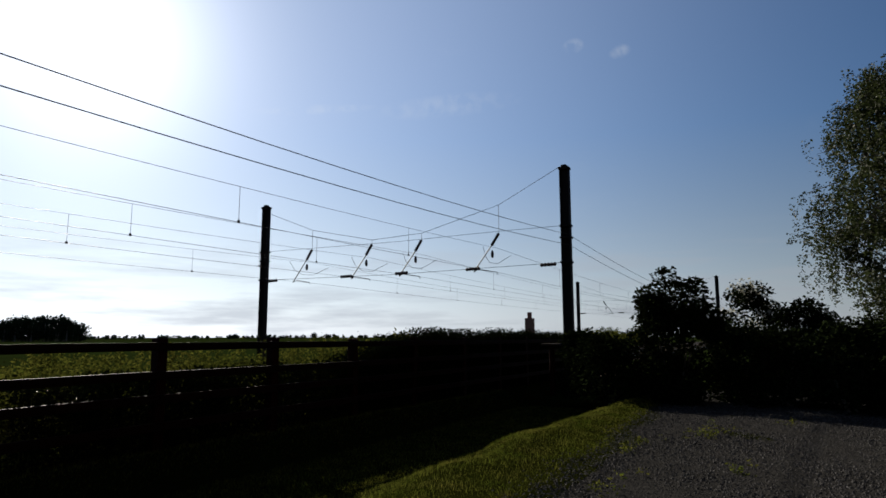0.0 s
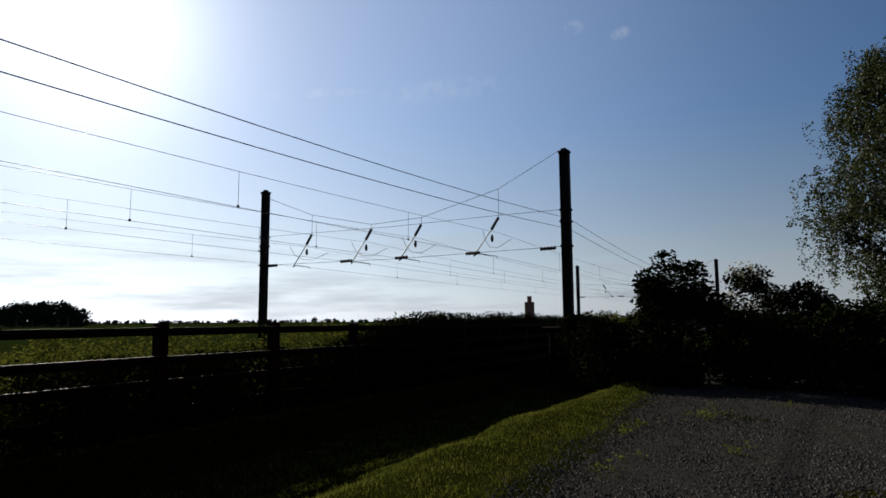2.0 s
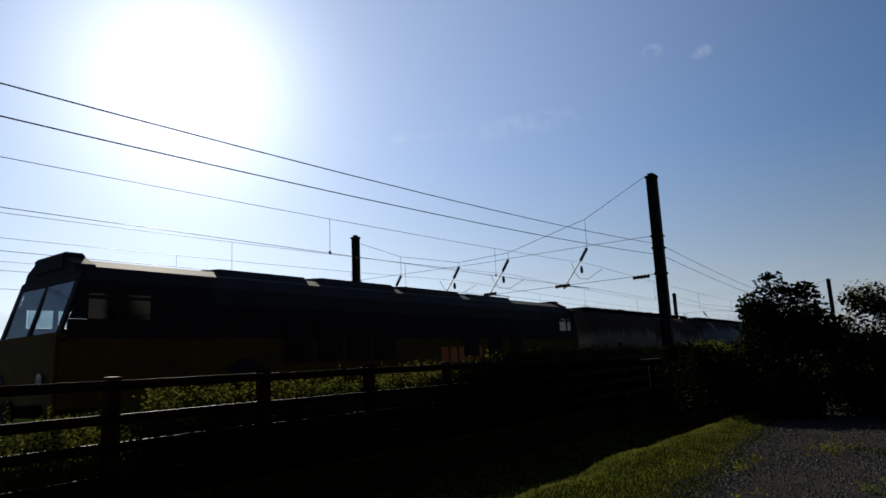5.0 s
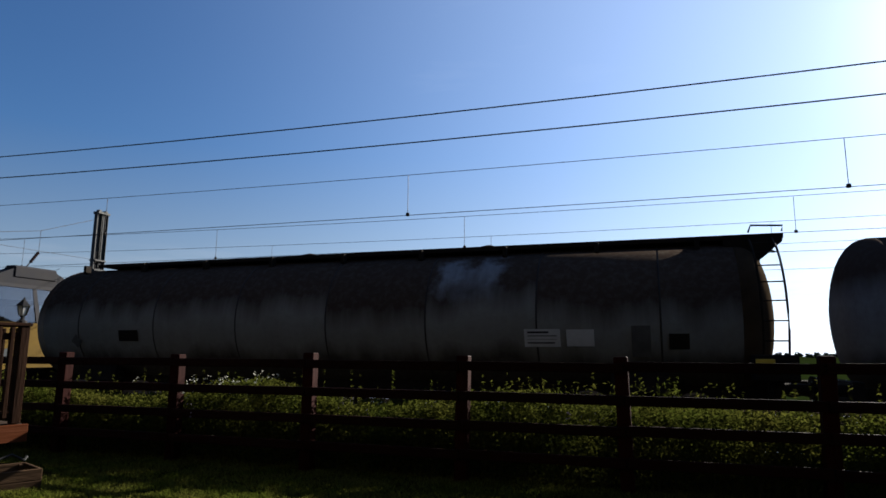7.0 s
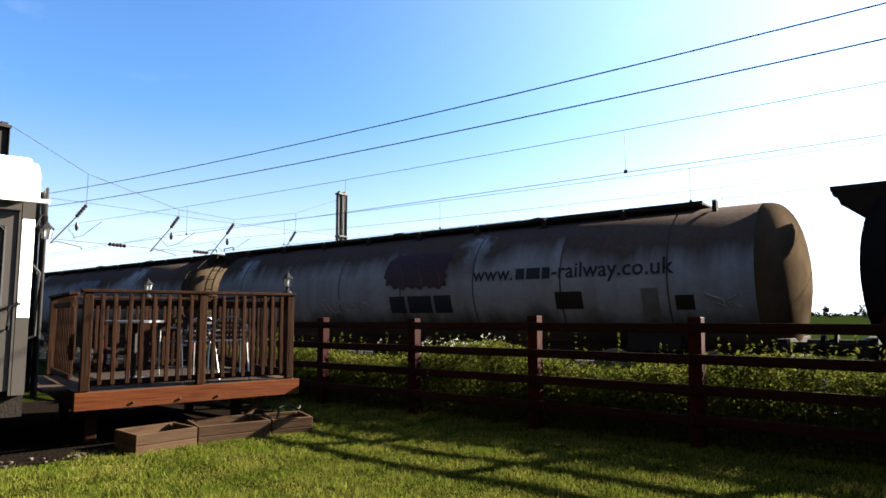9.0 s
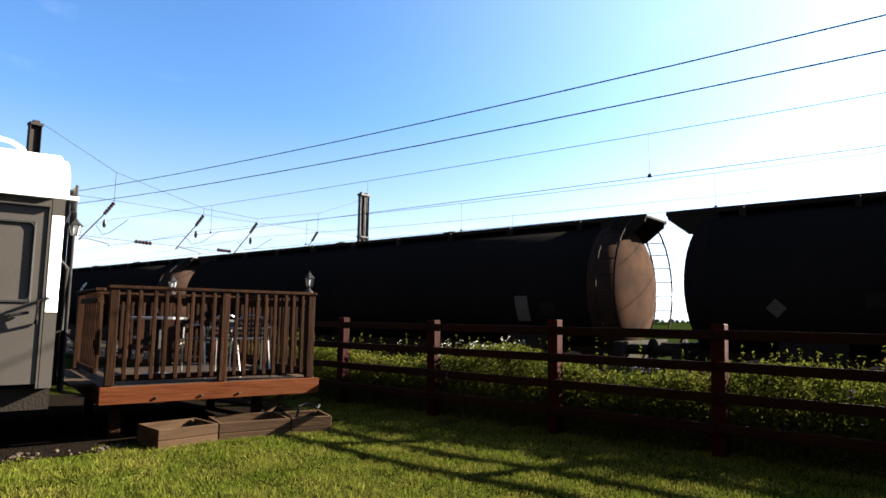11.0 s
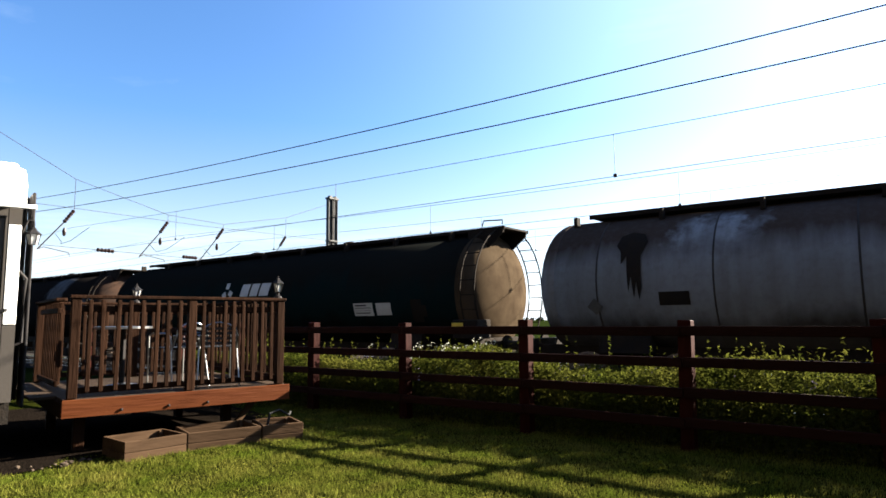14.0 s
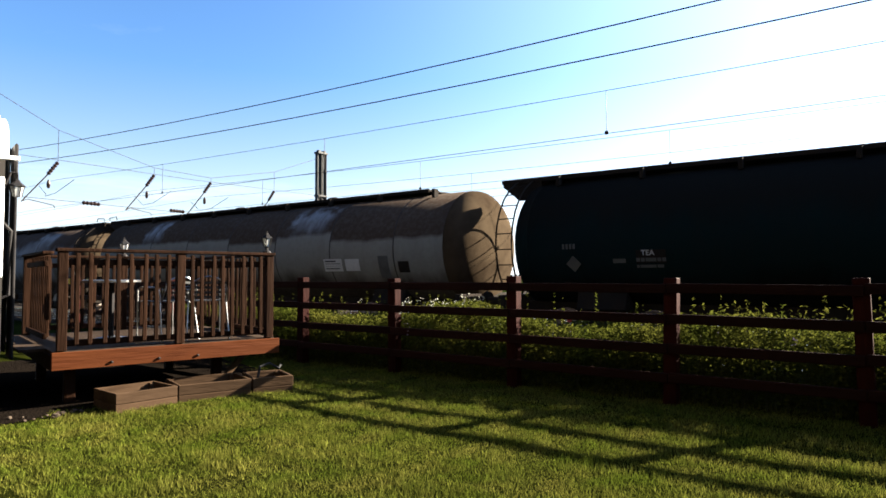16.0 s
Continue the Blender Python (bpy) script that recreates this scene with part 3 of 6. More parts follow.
def make_shaded_earth():
    """Earth sheet under deck and carriage, near black to paint in the shade there, with rubble along its edge."""
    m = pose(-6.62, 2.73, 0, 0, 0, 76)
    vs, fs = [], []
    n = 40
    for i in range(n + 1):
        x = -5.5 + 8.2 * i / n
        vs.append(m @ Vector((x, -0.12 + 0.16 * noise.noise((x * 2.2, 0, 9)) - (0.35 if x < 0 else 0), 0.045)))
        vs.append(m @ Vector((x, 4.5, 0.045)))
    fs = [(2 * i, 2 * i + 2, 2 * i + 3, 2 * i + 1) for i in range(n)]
    ob = mesh_object("shaded_earth", [tuple(v) for v in vs], fs, M_SOIL)
    tagged(ob, "bare earth under the deck and carriage, darkened to stand for shade", "earth", kind="structure")
    r = random.Random(3)
    for k in range(60):
        bm = bmesh.new()
        bmesh.ops.create_icosphere(bm, subdivisions=1, radius=0.012 + 0.026 * r.random() ** 2)
        for v in bm.verts:
            v.co *= 0.75 + 0.5 * r.random()
            v.co.z *= 0.6
        x = -1.7 + 2.0 * r.random()
        st = part("rubble_stone", bm, M_RUBBLE)
        st.matrix_basis = m @ pose(x, -0.46 + 0.24 * r.random(), 0.055, 0, 0, 360 * r.random())
        tagged(st, "broken brown rubble stone at the lawn edge", "stone", "rubble at the lawn edge")
# ---------------------------------------------------------------- train
TRACK_Y = TRACKS[0]
PITCH = 17.7
AXLE_R = 0.46
BARREL_R, BARREL_Z, BARREL_L = 1.40, 2.29, 16.4


def tank_material(name, base, stain, top, top_amount=0.8, streak=0.5, rough=0.55, level=0.35, bands=(), band=(0.2, 0.21, 0.23), metal=0.0, crisp=False):
    """Tank paint: a base colour, dirt spilt along the top, streaks that run down, patches, and a low part darkened by
    dirt and painted shade.
    """
    m = bpy.data.materials.new(name)
    m.use_nodes = True
    nt = m.node_tree
    N, L = nt.nodes.new, nt.links.new
    b = nt.nodes["Principled BSDF"]
    b.inputs["Roughness"].default_value = rough
    b.inputs["Metallic"].default_value = metal
    b.inputs["Specular IOR Level"].default_value = 0.0
    tc = N("ShaderNodeTexCoord")
    sep = N("ShaderNodeSeparateXYZ")
    L(tc.outputs["Object"], sep.inputs[0])

    def noise_at(scale3, scale, detail=7):
        mp = N("ShaderNodeMapping")
        mp.inputs["Scale"].default_value = scale3
        L(tc.outputs["Object"], mp.inputs[0])
        n = N("ShaderNodeTexNoise")
        n.inputs["Scale"].default_value = scale
        n.inputs["Detail"].default_value = detail
        n.inputs["Roughness"].default_value = 0.6
        L(mp.outputs[0], n.inputs[0])
        return n.outputs[0]

    def ranged(src, a, z, lo=0.0, hi=1.0):
        r = N("ShaderNodeMapRange")
        r.inputs[1].default_value, r.inputs[2].default_value, r.inputs[3].default_value, r.inputs[4].default_value = a, z, lo, hi
        L(src, r.inputs[0])
        return r.outputs[0]

    def mixed(fac, c1, c2):
        x = N("ShaderNodeMix")
        x.data_type = "RGBA"
        L(fac, x.inputs["Factor"])
        for s, c in ((6, c1), (7, c2)):
            if isinstance(c, tuple):
                x.inputs[s].default_value = (*c, 1)
            else:
                L(c, x.inputs[s])
        return x.outputs[2]

    def op(kind, a, v):
        x = N("ShaderNodeMath")
        x.operation = kind
        L(a, x.inputs[0])
        if isinstance(v, float):
            x.inputs[1].default_value = v
        else:
            L(v, x.inputs[1])
        return x.outputs[0]
    streaks = noise_at((1.0, 0.25, 0.12), 1.7)
    col = mixed(ranged(streaks, 0.45, 0.68, 0.0, streak), base, stain)
    # each plate of the barrel is soiled down to a level of its own
    plate = N("ShaderNodeTexWhiteNoise")
    plate.noise_dimensions = "1D"
    L(op("FLOOR", op("DIVIDE", sep.outputs[0], 2.166), 0.0), plate.inputs["W"])
    edge = op("ADD", sep.outputs[2], op("MULTIPLY", noise_at((0.8, 0.3, 0.12), 1.5), 0.3 if crisp else 1.3))
    edge = op("ADD", edge, op("MULTIPLY", plate.outputs["Value"], 0.28 if crisp else 0.35))
    foot = BARREL_Z + level + (0.36 if crisp else 0.55)
    col = mixed(ranged(edge, foot, foot + (0.10 if crisp else 0.45), 0.0, top_amount), col, top)
    if bands:  # worn or washed areas with ragged edges, from x0 to x1 and z0 to z1
        wob = op("MULTIPLY", op("SUBTRACT", noise_at((1.0, 1.0, 1.0), 2.2, 9), 0.5), 1.3)
        px = op("ADD", sep.outputs[0], wob)
        pz = op("ADD", sep.outputs[2], op("MULTIPLY", wob, 0.8))
        for x0, x1, z0, z1 in bands:
            k = op("MULTIPLY", op("MULTIPLY", ranged(px, x0 - 0.16, x0 + 0.16), ranged(px, x1 + 0.16, x1 - 0.16)), op("MULTIPLY", ranged(pz, z0 - 0.25, z0 + 0.25), ranged(pz, z1 + 0.1, z1 - 0.1)))
            k = op("MULTIPLY", k, ranged(noise_at((1.6, 0.4, 0.2), 2.5), 0.25, 0.6, 0.35, 1.0))
            col = mixed(k, col, band)
    low_shade = op("ADD", sep.outputs[2], op("MULTIPLY", noise_at((1.1, 0.3, 0.5), 1.3), 0.9))  # wheel dirt plus painted-in shade on the barrel's underside
    col = mixed(ranged(low_shade, BARREL_Z - 0.08, BARREL_Z - 0.42, 0.0, 0.8), col, tuple(0.5 * c for c in top))
    col = mixed(ranged(noise_at((1, 1, 1), 9.0), 0.45, 0.75, 0.0, 0.35), col, stain)
    L(col, b.inputs["Base Color"])
    bp = N("ShaderNodeBump")
    bp.inputs["Strength"].default_value = 0.12
    bp.inputs["Distance"].default_value = 0.02
    L(noise_at((1, 1, 1), 14.0), bp.inputs["Height"])
    L(bp.outputs[0], b.inputs["Normal"])
    return m


SILVER = ((0.155, 0.168, 0.185), (0.075, 0.07, 0.062), (0.032, 0.02, 0.0135))
WASHED = (0.19, 0.21, 0.235)
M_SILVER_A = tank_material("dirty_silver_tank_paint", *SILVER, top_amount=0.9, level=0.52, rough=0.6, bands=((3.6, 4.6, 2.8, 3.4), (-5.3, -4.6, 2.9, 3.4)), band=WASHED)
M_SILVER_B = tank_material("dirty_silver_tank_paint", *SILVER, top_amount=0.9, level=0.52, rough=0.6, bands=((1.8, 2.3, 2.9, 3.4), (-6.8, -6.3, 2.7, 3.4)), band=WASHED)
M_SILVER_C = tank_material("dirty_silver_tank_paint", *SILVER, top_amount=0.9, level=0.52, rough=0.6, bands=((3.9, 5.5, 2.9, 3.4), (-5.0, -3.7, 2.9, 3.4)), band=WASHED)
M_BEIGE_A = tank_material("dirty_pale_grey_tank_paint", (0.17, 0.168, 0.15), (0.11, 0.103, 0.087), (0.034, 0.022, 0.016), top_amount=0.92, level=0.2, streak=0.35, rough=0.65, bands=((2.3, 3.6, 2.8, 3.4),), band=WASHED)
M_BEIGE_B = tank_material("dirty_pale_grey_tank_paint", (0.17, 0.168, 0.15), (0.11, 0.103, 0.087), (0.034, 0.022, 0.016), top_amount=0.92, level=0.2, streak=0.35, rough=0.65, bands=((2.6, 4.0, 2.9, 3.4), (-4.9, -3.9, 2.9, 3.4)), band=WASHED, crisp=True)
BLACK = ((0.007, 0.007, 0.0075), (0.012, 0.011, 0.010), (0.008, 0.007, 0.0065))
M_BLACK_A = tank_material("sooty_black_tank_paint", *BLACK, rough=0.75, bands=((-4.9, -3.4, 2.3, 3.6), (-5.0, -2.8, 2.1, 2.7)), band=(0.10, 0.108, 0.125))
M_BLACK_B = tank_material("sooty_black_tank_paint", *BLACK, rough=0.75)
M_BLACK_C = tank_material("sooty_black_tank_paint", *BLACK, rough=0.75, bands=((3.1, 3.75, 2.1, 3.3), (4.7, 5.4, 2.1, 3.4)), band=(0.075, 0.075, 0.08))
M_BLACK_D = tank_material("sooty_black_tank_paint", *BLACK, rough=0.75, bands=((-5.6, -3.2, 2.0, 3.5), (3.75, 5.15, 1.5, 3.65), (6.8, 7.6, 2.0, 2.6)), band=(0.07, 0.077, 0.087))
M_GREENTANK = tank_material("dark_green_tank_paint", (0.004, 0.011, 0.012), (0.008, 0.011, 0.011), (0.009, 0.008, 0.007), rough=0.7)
M_DISH = material("rust_stained_tank_end", (0.04492, 0.03329, 0.02187), 0.7, spots=(0.01172, 0.007794, 0.005467), scale=0.9, amount=0.85, bump=0.1, spec=0.0)
M_DARKDISH = material("dark_rusty_tank_end", (0.03634, 0.02187, 0.01548), 0.85, spots=(0.01282, 0.01094, 0.01055), scale=1.5, amount=0.8, bump=0.1, spec=0.0)
M_SEAM = material("grimy_weld_seam", (0.03, 0.027, 0.0246), 0.7, spots=(0.018, 0.015, 0.0135), scale=4, amount=0.7, bump=0)
M_UNDER = material("grimy_underframe", (0.01215, 0.0108, 0.00972), 0.85, spots=(0.0189, 0.0135, 0.00945), scale=4, amount=0.6, bump=0.3, spec=0.03)
M_WHEEL = material("worn_wheel_steel", (0.16, 0.13, 0.11), 0.55, 0.6, scale=5, amount=0.5, bump=0.05)
M_NAVY = material("dark_navy_lettering", (0.01, 0.011, 0.018), 0.6, scale=6, amount=0.4, bump=0)
M_MAROON = material("faded_maroon_emblem", (0.0234, 0.0091, 0.01105), 0.5, spots=(0.0195, 0.0117, 0.013), scale=4, amount=0.6, bump=0)
M_LABEL = material("white_label_panel", (0.42, 0.42, 0.41), 0.5, scale=6, amount=0.3, bump=0)
M_CHALK = material("pale_scrawl_paint", (0.20, 0.20, 0.20), 0.7, scale=6, amount=0.4, bump=0)
M_PLATE = material("dull_grey_plate", (0.075, 0.075, 0.072), 0.6, scale=6, amount=0.5, bump=0)
M_RED = material("faded_red_paint", (0.45, 0.06, 0.04), 0.5, scale=4, amount=0.4, bump=0)
M_YELLOWP = material("yellow_plate", (0.60, 0.42, 0.05), 0.5, scale=4, amount=0.4, bump=0)
# bright yellow livery, darkened here to carry the shade of its backlit side
M_LOCO_YELLOW_SHADED = material("shaded_loco_yellow", (0.078, 0.048, 0.006), 0.8, spots=(0.042, 0.027, 0.006), scale=2, amount=0.6, bump=0.03, spec=0.08)
M_LOCO_BLACK = material("loco_black_paint", (0.014, 0.014, 0.017), 0.8, spots=(0.022, 0.02, 0.018), scale=2, amount=0.5, bump=0.03, spec=0.08)
M_LOCO_ORANGE = material("loco_orange_paint", (0.42, 0.11, 0.025), 0.4, scale=2, amount=0.5, bump=0.03)
M_LOCO_ROOF = material("loco_roof_paint", (0.03, 0.03, 0.03), 0.8, spots=(0.02, 0.018, 0.017), scale=2, amount=0.6, bump=0.05, spec=0.08)


def clear_glass():
    m = bpy.data.materials.new("clear_cab_glass")
    m.use_nodes = True
    nt = m.node_tree
    gl = nt.nodes.new("ShaderNodeBsdfGlossy")
    gl.inputs["Roughness"].default_value = 0.05
    tr = nt.nodes.new("ShaderNodeBsdfTransparent")
    tr.inputs[0].default_value = (0.72, 0.78, 0.8, 1)
    mx = nt.nodes.new("ShaderNodeMixShader")
    mx.inputs[0].default_value = 0.12
    nt.links.new(tr.outputs[0], mx.inputs[1])
    nt.links.new(gl.outputs[0], mx.inputs[2])
    nt.links.new(mx.outputs[0], nt.nodes["Material Output"].inputs[0])
    return m


M_CLEAR = clear_glass()


def slab(bm, pts, th):
    """A flat plate with the given corners, thickened along its normal."""
    ps = [Vector(p) for p in pts]
    n = (ps[1] - ps[0]).cross(ps[2] - ps[0]).normalized() * th
    a = [bm.verts.new(p) for p in ps]
    b = [bm.verts.new(p - n) for p in ps]
    bm.faces.new(a)
    bm.faces.new(list(reversed(b)))
    k = len(ps)
    for i in range(k):
        bm.faces.new((a[i], b[i], b[(i + 1) % k], a[(i + 1) % k]))


def prism(bm, prof, x0, x1, closed=True):
    """A (y, z) outline drawn out from x0 to x1."""
    a = [bm.verts.new((x0, y, z)) for y, z in prof]
    b = [bm.verts.new((x1, y, z)) for y, z in prof]
    k = len(prof)
    for i in range(k if closed else k - 1):
        bm.faces.new((a[i], a[(i + 1) % k], b[(i + 1) % k], b[i]))
    if closed:
        bm.faces.new(list(reversed(a)))
        bm.faces.new(b)


ALONG_X = Matrix.Rotation(radians(90), 4, "Y")


def bogie(parent, x, axles=(-0.92, 0.92), length=3.0):
    bm = bmesh.new()
    for s in (-1, 1):
        box(bm, -length / 2, s * 0.98 - 0.06, 0.36, length / 2, s * 0.98 + 0.06, 0.62, 0.02)
        box(bm, -0.35, s * 0.98 - 0.09, 0.25, 0.35, s * 0.98 + 0.09, 0.80, 0.03)
        for a in axles:
            box(bm, a - 0.17, s * 0.98 - 0.10, 0.30, a + 0.17, s * 0.98 + 0.10, 0.60, 0.03)
    box(bm, -0.25, -0.9, 0.5, 0.25, 0.9, 0.74, 0.02)
    b = part("bogie", bm, M_UNDER, parent)
    b.matrix_basis = pose(x, 0, 0)
    for a in axles:
        bm = bmesh.new()
        for s in (-1, 1):
            lathe(bm, [(0.08, -0.07), (0.40, -0.05), (AXLE_R + 0.03, -0.065), (AXLE_R + 0.03, -0.04), (AXLE_R, -0.03), (AXLE_R, 0.065), (0.36, 0.05), (0.1, 0.07)], 20,
                  pose(a, s * 0.75, AXLE_R) @ Matrix.Rotation(radians(-90 * s), 4, "X"))
        rod(bm, (a, -0.75, AXLE_R), (a, 0.75, AXLE_R), 0.08)
        part("wheelset", bm, M_WHEEL, b)
    return b


def buffers(parent, x, way):
    for s in (-0.87, 0.87):
        bm = bmesh.new()
        rod(bm, (x, s, 1.05), (x + way * 0.45, s, 1.05), 0.10, seg=10)
        rod(bm, (x + way * 0.45, s, 1.05), (x + way * 0.51, s, 1.05), 0.22, seg=14)
        part("buffer", bm, M_UNDER, parent)
    bm = bmesh.new()
    tube(bm, [(x, 0, 1.0), (x + way * 0.3, 0, 0.9), (x + way * 0.58, 0, 0.95)], 0.04)
    part("coupling", bm, M_UNDER, parent)


def on_barrel(u, v, lift=0.02):
    a = v / BARREL_R
    r = BARREL_R + lift
    return (u, -r * math.cos(a), BARREL_Z + r * math.sin(a))


def lettering(text, u0, v0, height, mat, parent, name="lettering"):
    """Built-in font laid round the barrel; returns the end along x."""
    cu = bpy.data.curves.new("lettering", "FONT")
    cu.body = text
    cu.size = height / 0.72
    cu.resolution_u = 2
    cu.offset = height * 0.012
    tmp = new("lettering", cu)
    bpy.context.view_layer.update()
    me = bpy.data.meshes.new_from_object(tmp.evaluated_get(bpy.context.evaluated_depsgraph_get()))
    bpy.data.objects.remove(tmp)
    wide = max(v.co.x for v in me.vertices)
    for v in me.vertices:
        v.co = Vector(on_barrel(u0 + v.co.x, v0 + v.co.y))
    me.materials.clear()
    me.materials.append(mat)
    ob = new(name, me)
    ob.parent = parent
    return u0 + wide


def patch_on_barrel(name, outline, mat, parent, lift=0.014, label=""):
    """A flat figure, given by its outline (u, v), laid on the barrel in narrow strips."""
    bm = bmesh.new()
    vs = [bm.verts.new((u, v, 0)) for u, v in outline]
    bm.faces.new(vs)
    lo, hi = min(v for _, v in outline), max(v for _, v in outline)
    n = max(1, int((hi - lo) / 0.12))
    for i in range(1, n):
        geom = bm.verts[:] + bm.edges[:] + bm.faces[:]
        bmesh.ops.bisect_plane(bm, geom=geom, plane_co=(0, lo + (hi - lo) * i / n, 0), plane_no=(0, 1, 0))
    for v in bm.verts:
        v.co = Vector(on_barrel(v.co.x, v.co.y, lift))
    return part(name, bm, mat, parent, label)


def rect(u0, v0, u1, v1):
    return [(u0, v0), (u1, v0), (u1, v1), (u0, v1)]


def bars(u0, v0, widths, height, mat, parent, gap=0.25):
    """Plain upright bars of the size of letters that are not spelt out."""
    u = u0
    for w in widths:
        patch_on_barrel("lettering", rect(u, v0, u + w, v0 + height), mat, parent)
        u += w + gap * height
    return u


def ladder(parent, x, side):
    """A ladder that follows the barrel's curve at its end; side: -1 or 1 along y."""
    pts = []
    for k in range(10):
        a = radians(-36 + k * 12.5)
        pts.append((side * math.cos(a) * (BARREL_R + 0.16), BARREL_Z + math.sin(a) * (BARREL_R + 0.12)))
    bm = bmesh.new()
    for s in (-0.19, 0.19):
        tube(bm, [(x + s, y0, z0) for y0, z0 in pts], 0.02, 5)
    for i in range(9):
        ya, za = (pts[i][0] + pts[i + 1][0]) / 2, (pts[i][1] + pts[i + 1][1]) / 2
        rod(bm, (x - 0.19, ya, za), (x + 0.19, ya, za), 0.013, seg=5)
    part("ladder", bm, M_UNDER, parent, "thin steel ladder curved round the tank end")


def tank_wagon(n, label, paint, dish, ladders=(False, True), overhang=(False, False), rings=True, marks=None, ends=(8.2, 8.42)):
    w = thing("tank_wagon", label, "tank wagon", "wagons of the train")
    half = BARREL_L / 2
    flat = half - 0.62
    stop = (ends[0] - 0.62, ends[1] - 0.62)  # where the straight barrel gives way to its dished ends
    bm = bmesh.new()
    seg = 40
    lathe(bm, [(BARREL_R, -stop[0]), (BARREL_R, -flat / 2), (BARREL_R, 0), (BARREL_R, flat / 2), (BARREL_R, stop[1])], seg, Matrix.Translation((0, 0, BARREL_Z)) @ ALONG_X)
    part("barrel", bm, paint, w, smooth=True)
    for s in (-1, 1):
        prof = [(BARREL_R * (1 - k ** 2.7) ** (1 / 2.0), 0.64 * k) for k in (0.0, 0.08, 0.16, 0.25, 0.34, 0.44, 0.54, 0.64, 0.73, 0.81, 0.88, 0.94, 0.98)] + [(0.02, 0.64)]
        bm = bmesh.new()
        lathe(bm, prof, seg, Matrix.Translation((s * stop[(s + 1) // 2], 0, BARREL_Z)) @ Matrix.Rotation(radians(90 * s), 4, "Y"))
        part("end_dish", bm, dish if s > 0 else paint, w, "rust-stained rounded tank end" if s > 0 else "", smooth=True)
        bm = bmesh.new()
        box(bm, s * (half + 0.08) - 0.09, -1.25, 0.82, s * (half + 0.08) + 0.09, 1.25, 1.20, 0.01)
        part("headstock", bm, M_UNDER, w)
        buffers(w, s * (half + 0.17), s)
        bogie(w, s * 6.1)
        bm = bmesh.new()
        prism(bm, [(-1.15, 0.95), (1.15, 0.95), (1.0, 1.45), (0.6, 1.2), (-0.6, 1.2), (-1.0, 1.45)], s * 6.1 - 0.5, s * 6.1 + 0.5)
        part("saddle", bm, M_UNDER, w)
        if ladders[(s + 1) // 2]:
            xl = s * (ends[(s + 1) // 2] - 0.16)
            ladder(w, xl, -1)
            ladder(w, xl, 1)
            if dish is M_DARKDISH:
                continue
            bm = bmesh.new()
            box(bm, s * (half + 0.02) - 0.33, -1.62, 1.20, s * (half + 0.02) + 0.33, -1.05, 1.62, 0.02)
            part("step_box", bm, M_UNDER, w)
            bm = bmesh.new()
            box(bm, s * (half - 0.15) - 0.14, -1.665, 1.35, s * (half - 0.15) + 0.14, -1.62, 1.55, 0.005)
            part("number_plate", bm, M_YELLOWP, w, "small yellow plate")
            # rail of the access platform
            bm = bmesh.new()
            xe = s * (half + 0.42)
            tube(bm, [(xe, -0.62, 3.80), (xe + s * 0.02, -0.62, 3.90), (xe - s * 0.5, -0.62, 3.93), (xe - s * 0.55, -0.62, 3.80)], 0.018, 5)
            part("handrail", bm, M_UNDER, w)
    if rings:
        for k in range(7):
            x = -flat + (k + 0.5) * 2 * flat / 7
            bm = bmesh.new()
            lathe(bm, [(BARREL_R - 0.01, -0.02), (BARREL_R + 0.006, -0.014), (BARREL_R + 0.006, 0.014), (BARREL_R - 0.01, 0.02)], seg, Matrix.Translation((x, 0, BARREL_Z)) @ ALONG_X)
            part("seam", bm, M_SEAM, w, smooth=True)
    # walkway along the top, with its brackets and filler hatches
    x0 = -half - (0.45 if overhang[0] or ladders[0] else -1.25)
    x1 = half + (0.45 if overhang[1] or ladders[1] else -1.25)
    bm = bmesh.new()
    box(bm, x0, -0.55, BARREL_Z + BARREL_R + 0.03, x1, 0.55, BARREL_Z + BARREL_R + 0.07)
    for s in (-0.57, 0.53):
        box(bm, x0, s, BARREL_Z + BARREL_R + 0.0, x1, s + 0.03, BARREL_Z + BARREL_R + 0.085)
    part("walkway", bm, M_UNDER, w)
    for s, k in ((-1, 0), (1, 1)):
        if overhang[k] or ladders[k]:
            xe = half - 0.55
            for y in (-0.55, 0.5):
                bm = bmesh.new()
                slab(bm, [(s * xe, y, 3.70), (s * (half + 0.44), y, 3.72), (s * (half + 0.42), y, 3.62), (s * (half + 0.02), y, 3.30), (s * xe, y, 3.28)], 0.05)
                part("platform_bracket", bm, M_UNDER, w)
    for k in range(9):
        x = -7.2 + k * 1.8
        bm = bmesh.new()
        box(bm, x - 0.04, -0.72, BARREL_Z + BARREL_R - 0.16, x + 0.04, -0.565, BARREL_Z + BARREL_R + 0.05)
        part("walkway_bracket", bm, M_UNDER, w)
    for x in (-1.2, 3.1):
        bm = bmesh.new()
        lathe(bm, [(0.24, 0), (0.26, 0.05), (0.2, 0.1), (0.05, 0.14)], 14, pose(x, 0, BARREL_Z + BARREL_R + 0.07))
        part("hatch", bm, M_UNDER, w)
    # solebars, brake rigging and bottom valve
    bm = bmesh.new()
    for s in (-1, 1):
        box(bm, -half + 0.0, s * 0.62 - 0.05, 0.82, half, s * 0.62 + 0.05, 1.08)
    box(bm, -1.4, -0.9, 0.35, -0.4, 0.9, 0.9, 0.04)
    box(bm, 1.2, -0.8, 0.42, 2.9, 0.8, 0.88, 0.04)
    rod(bm, (-4.4, -0.85, 0.55), (4.4, -0.85, 0.55), 0.035)
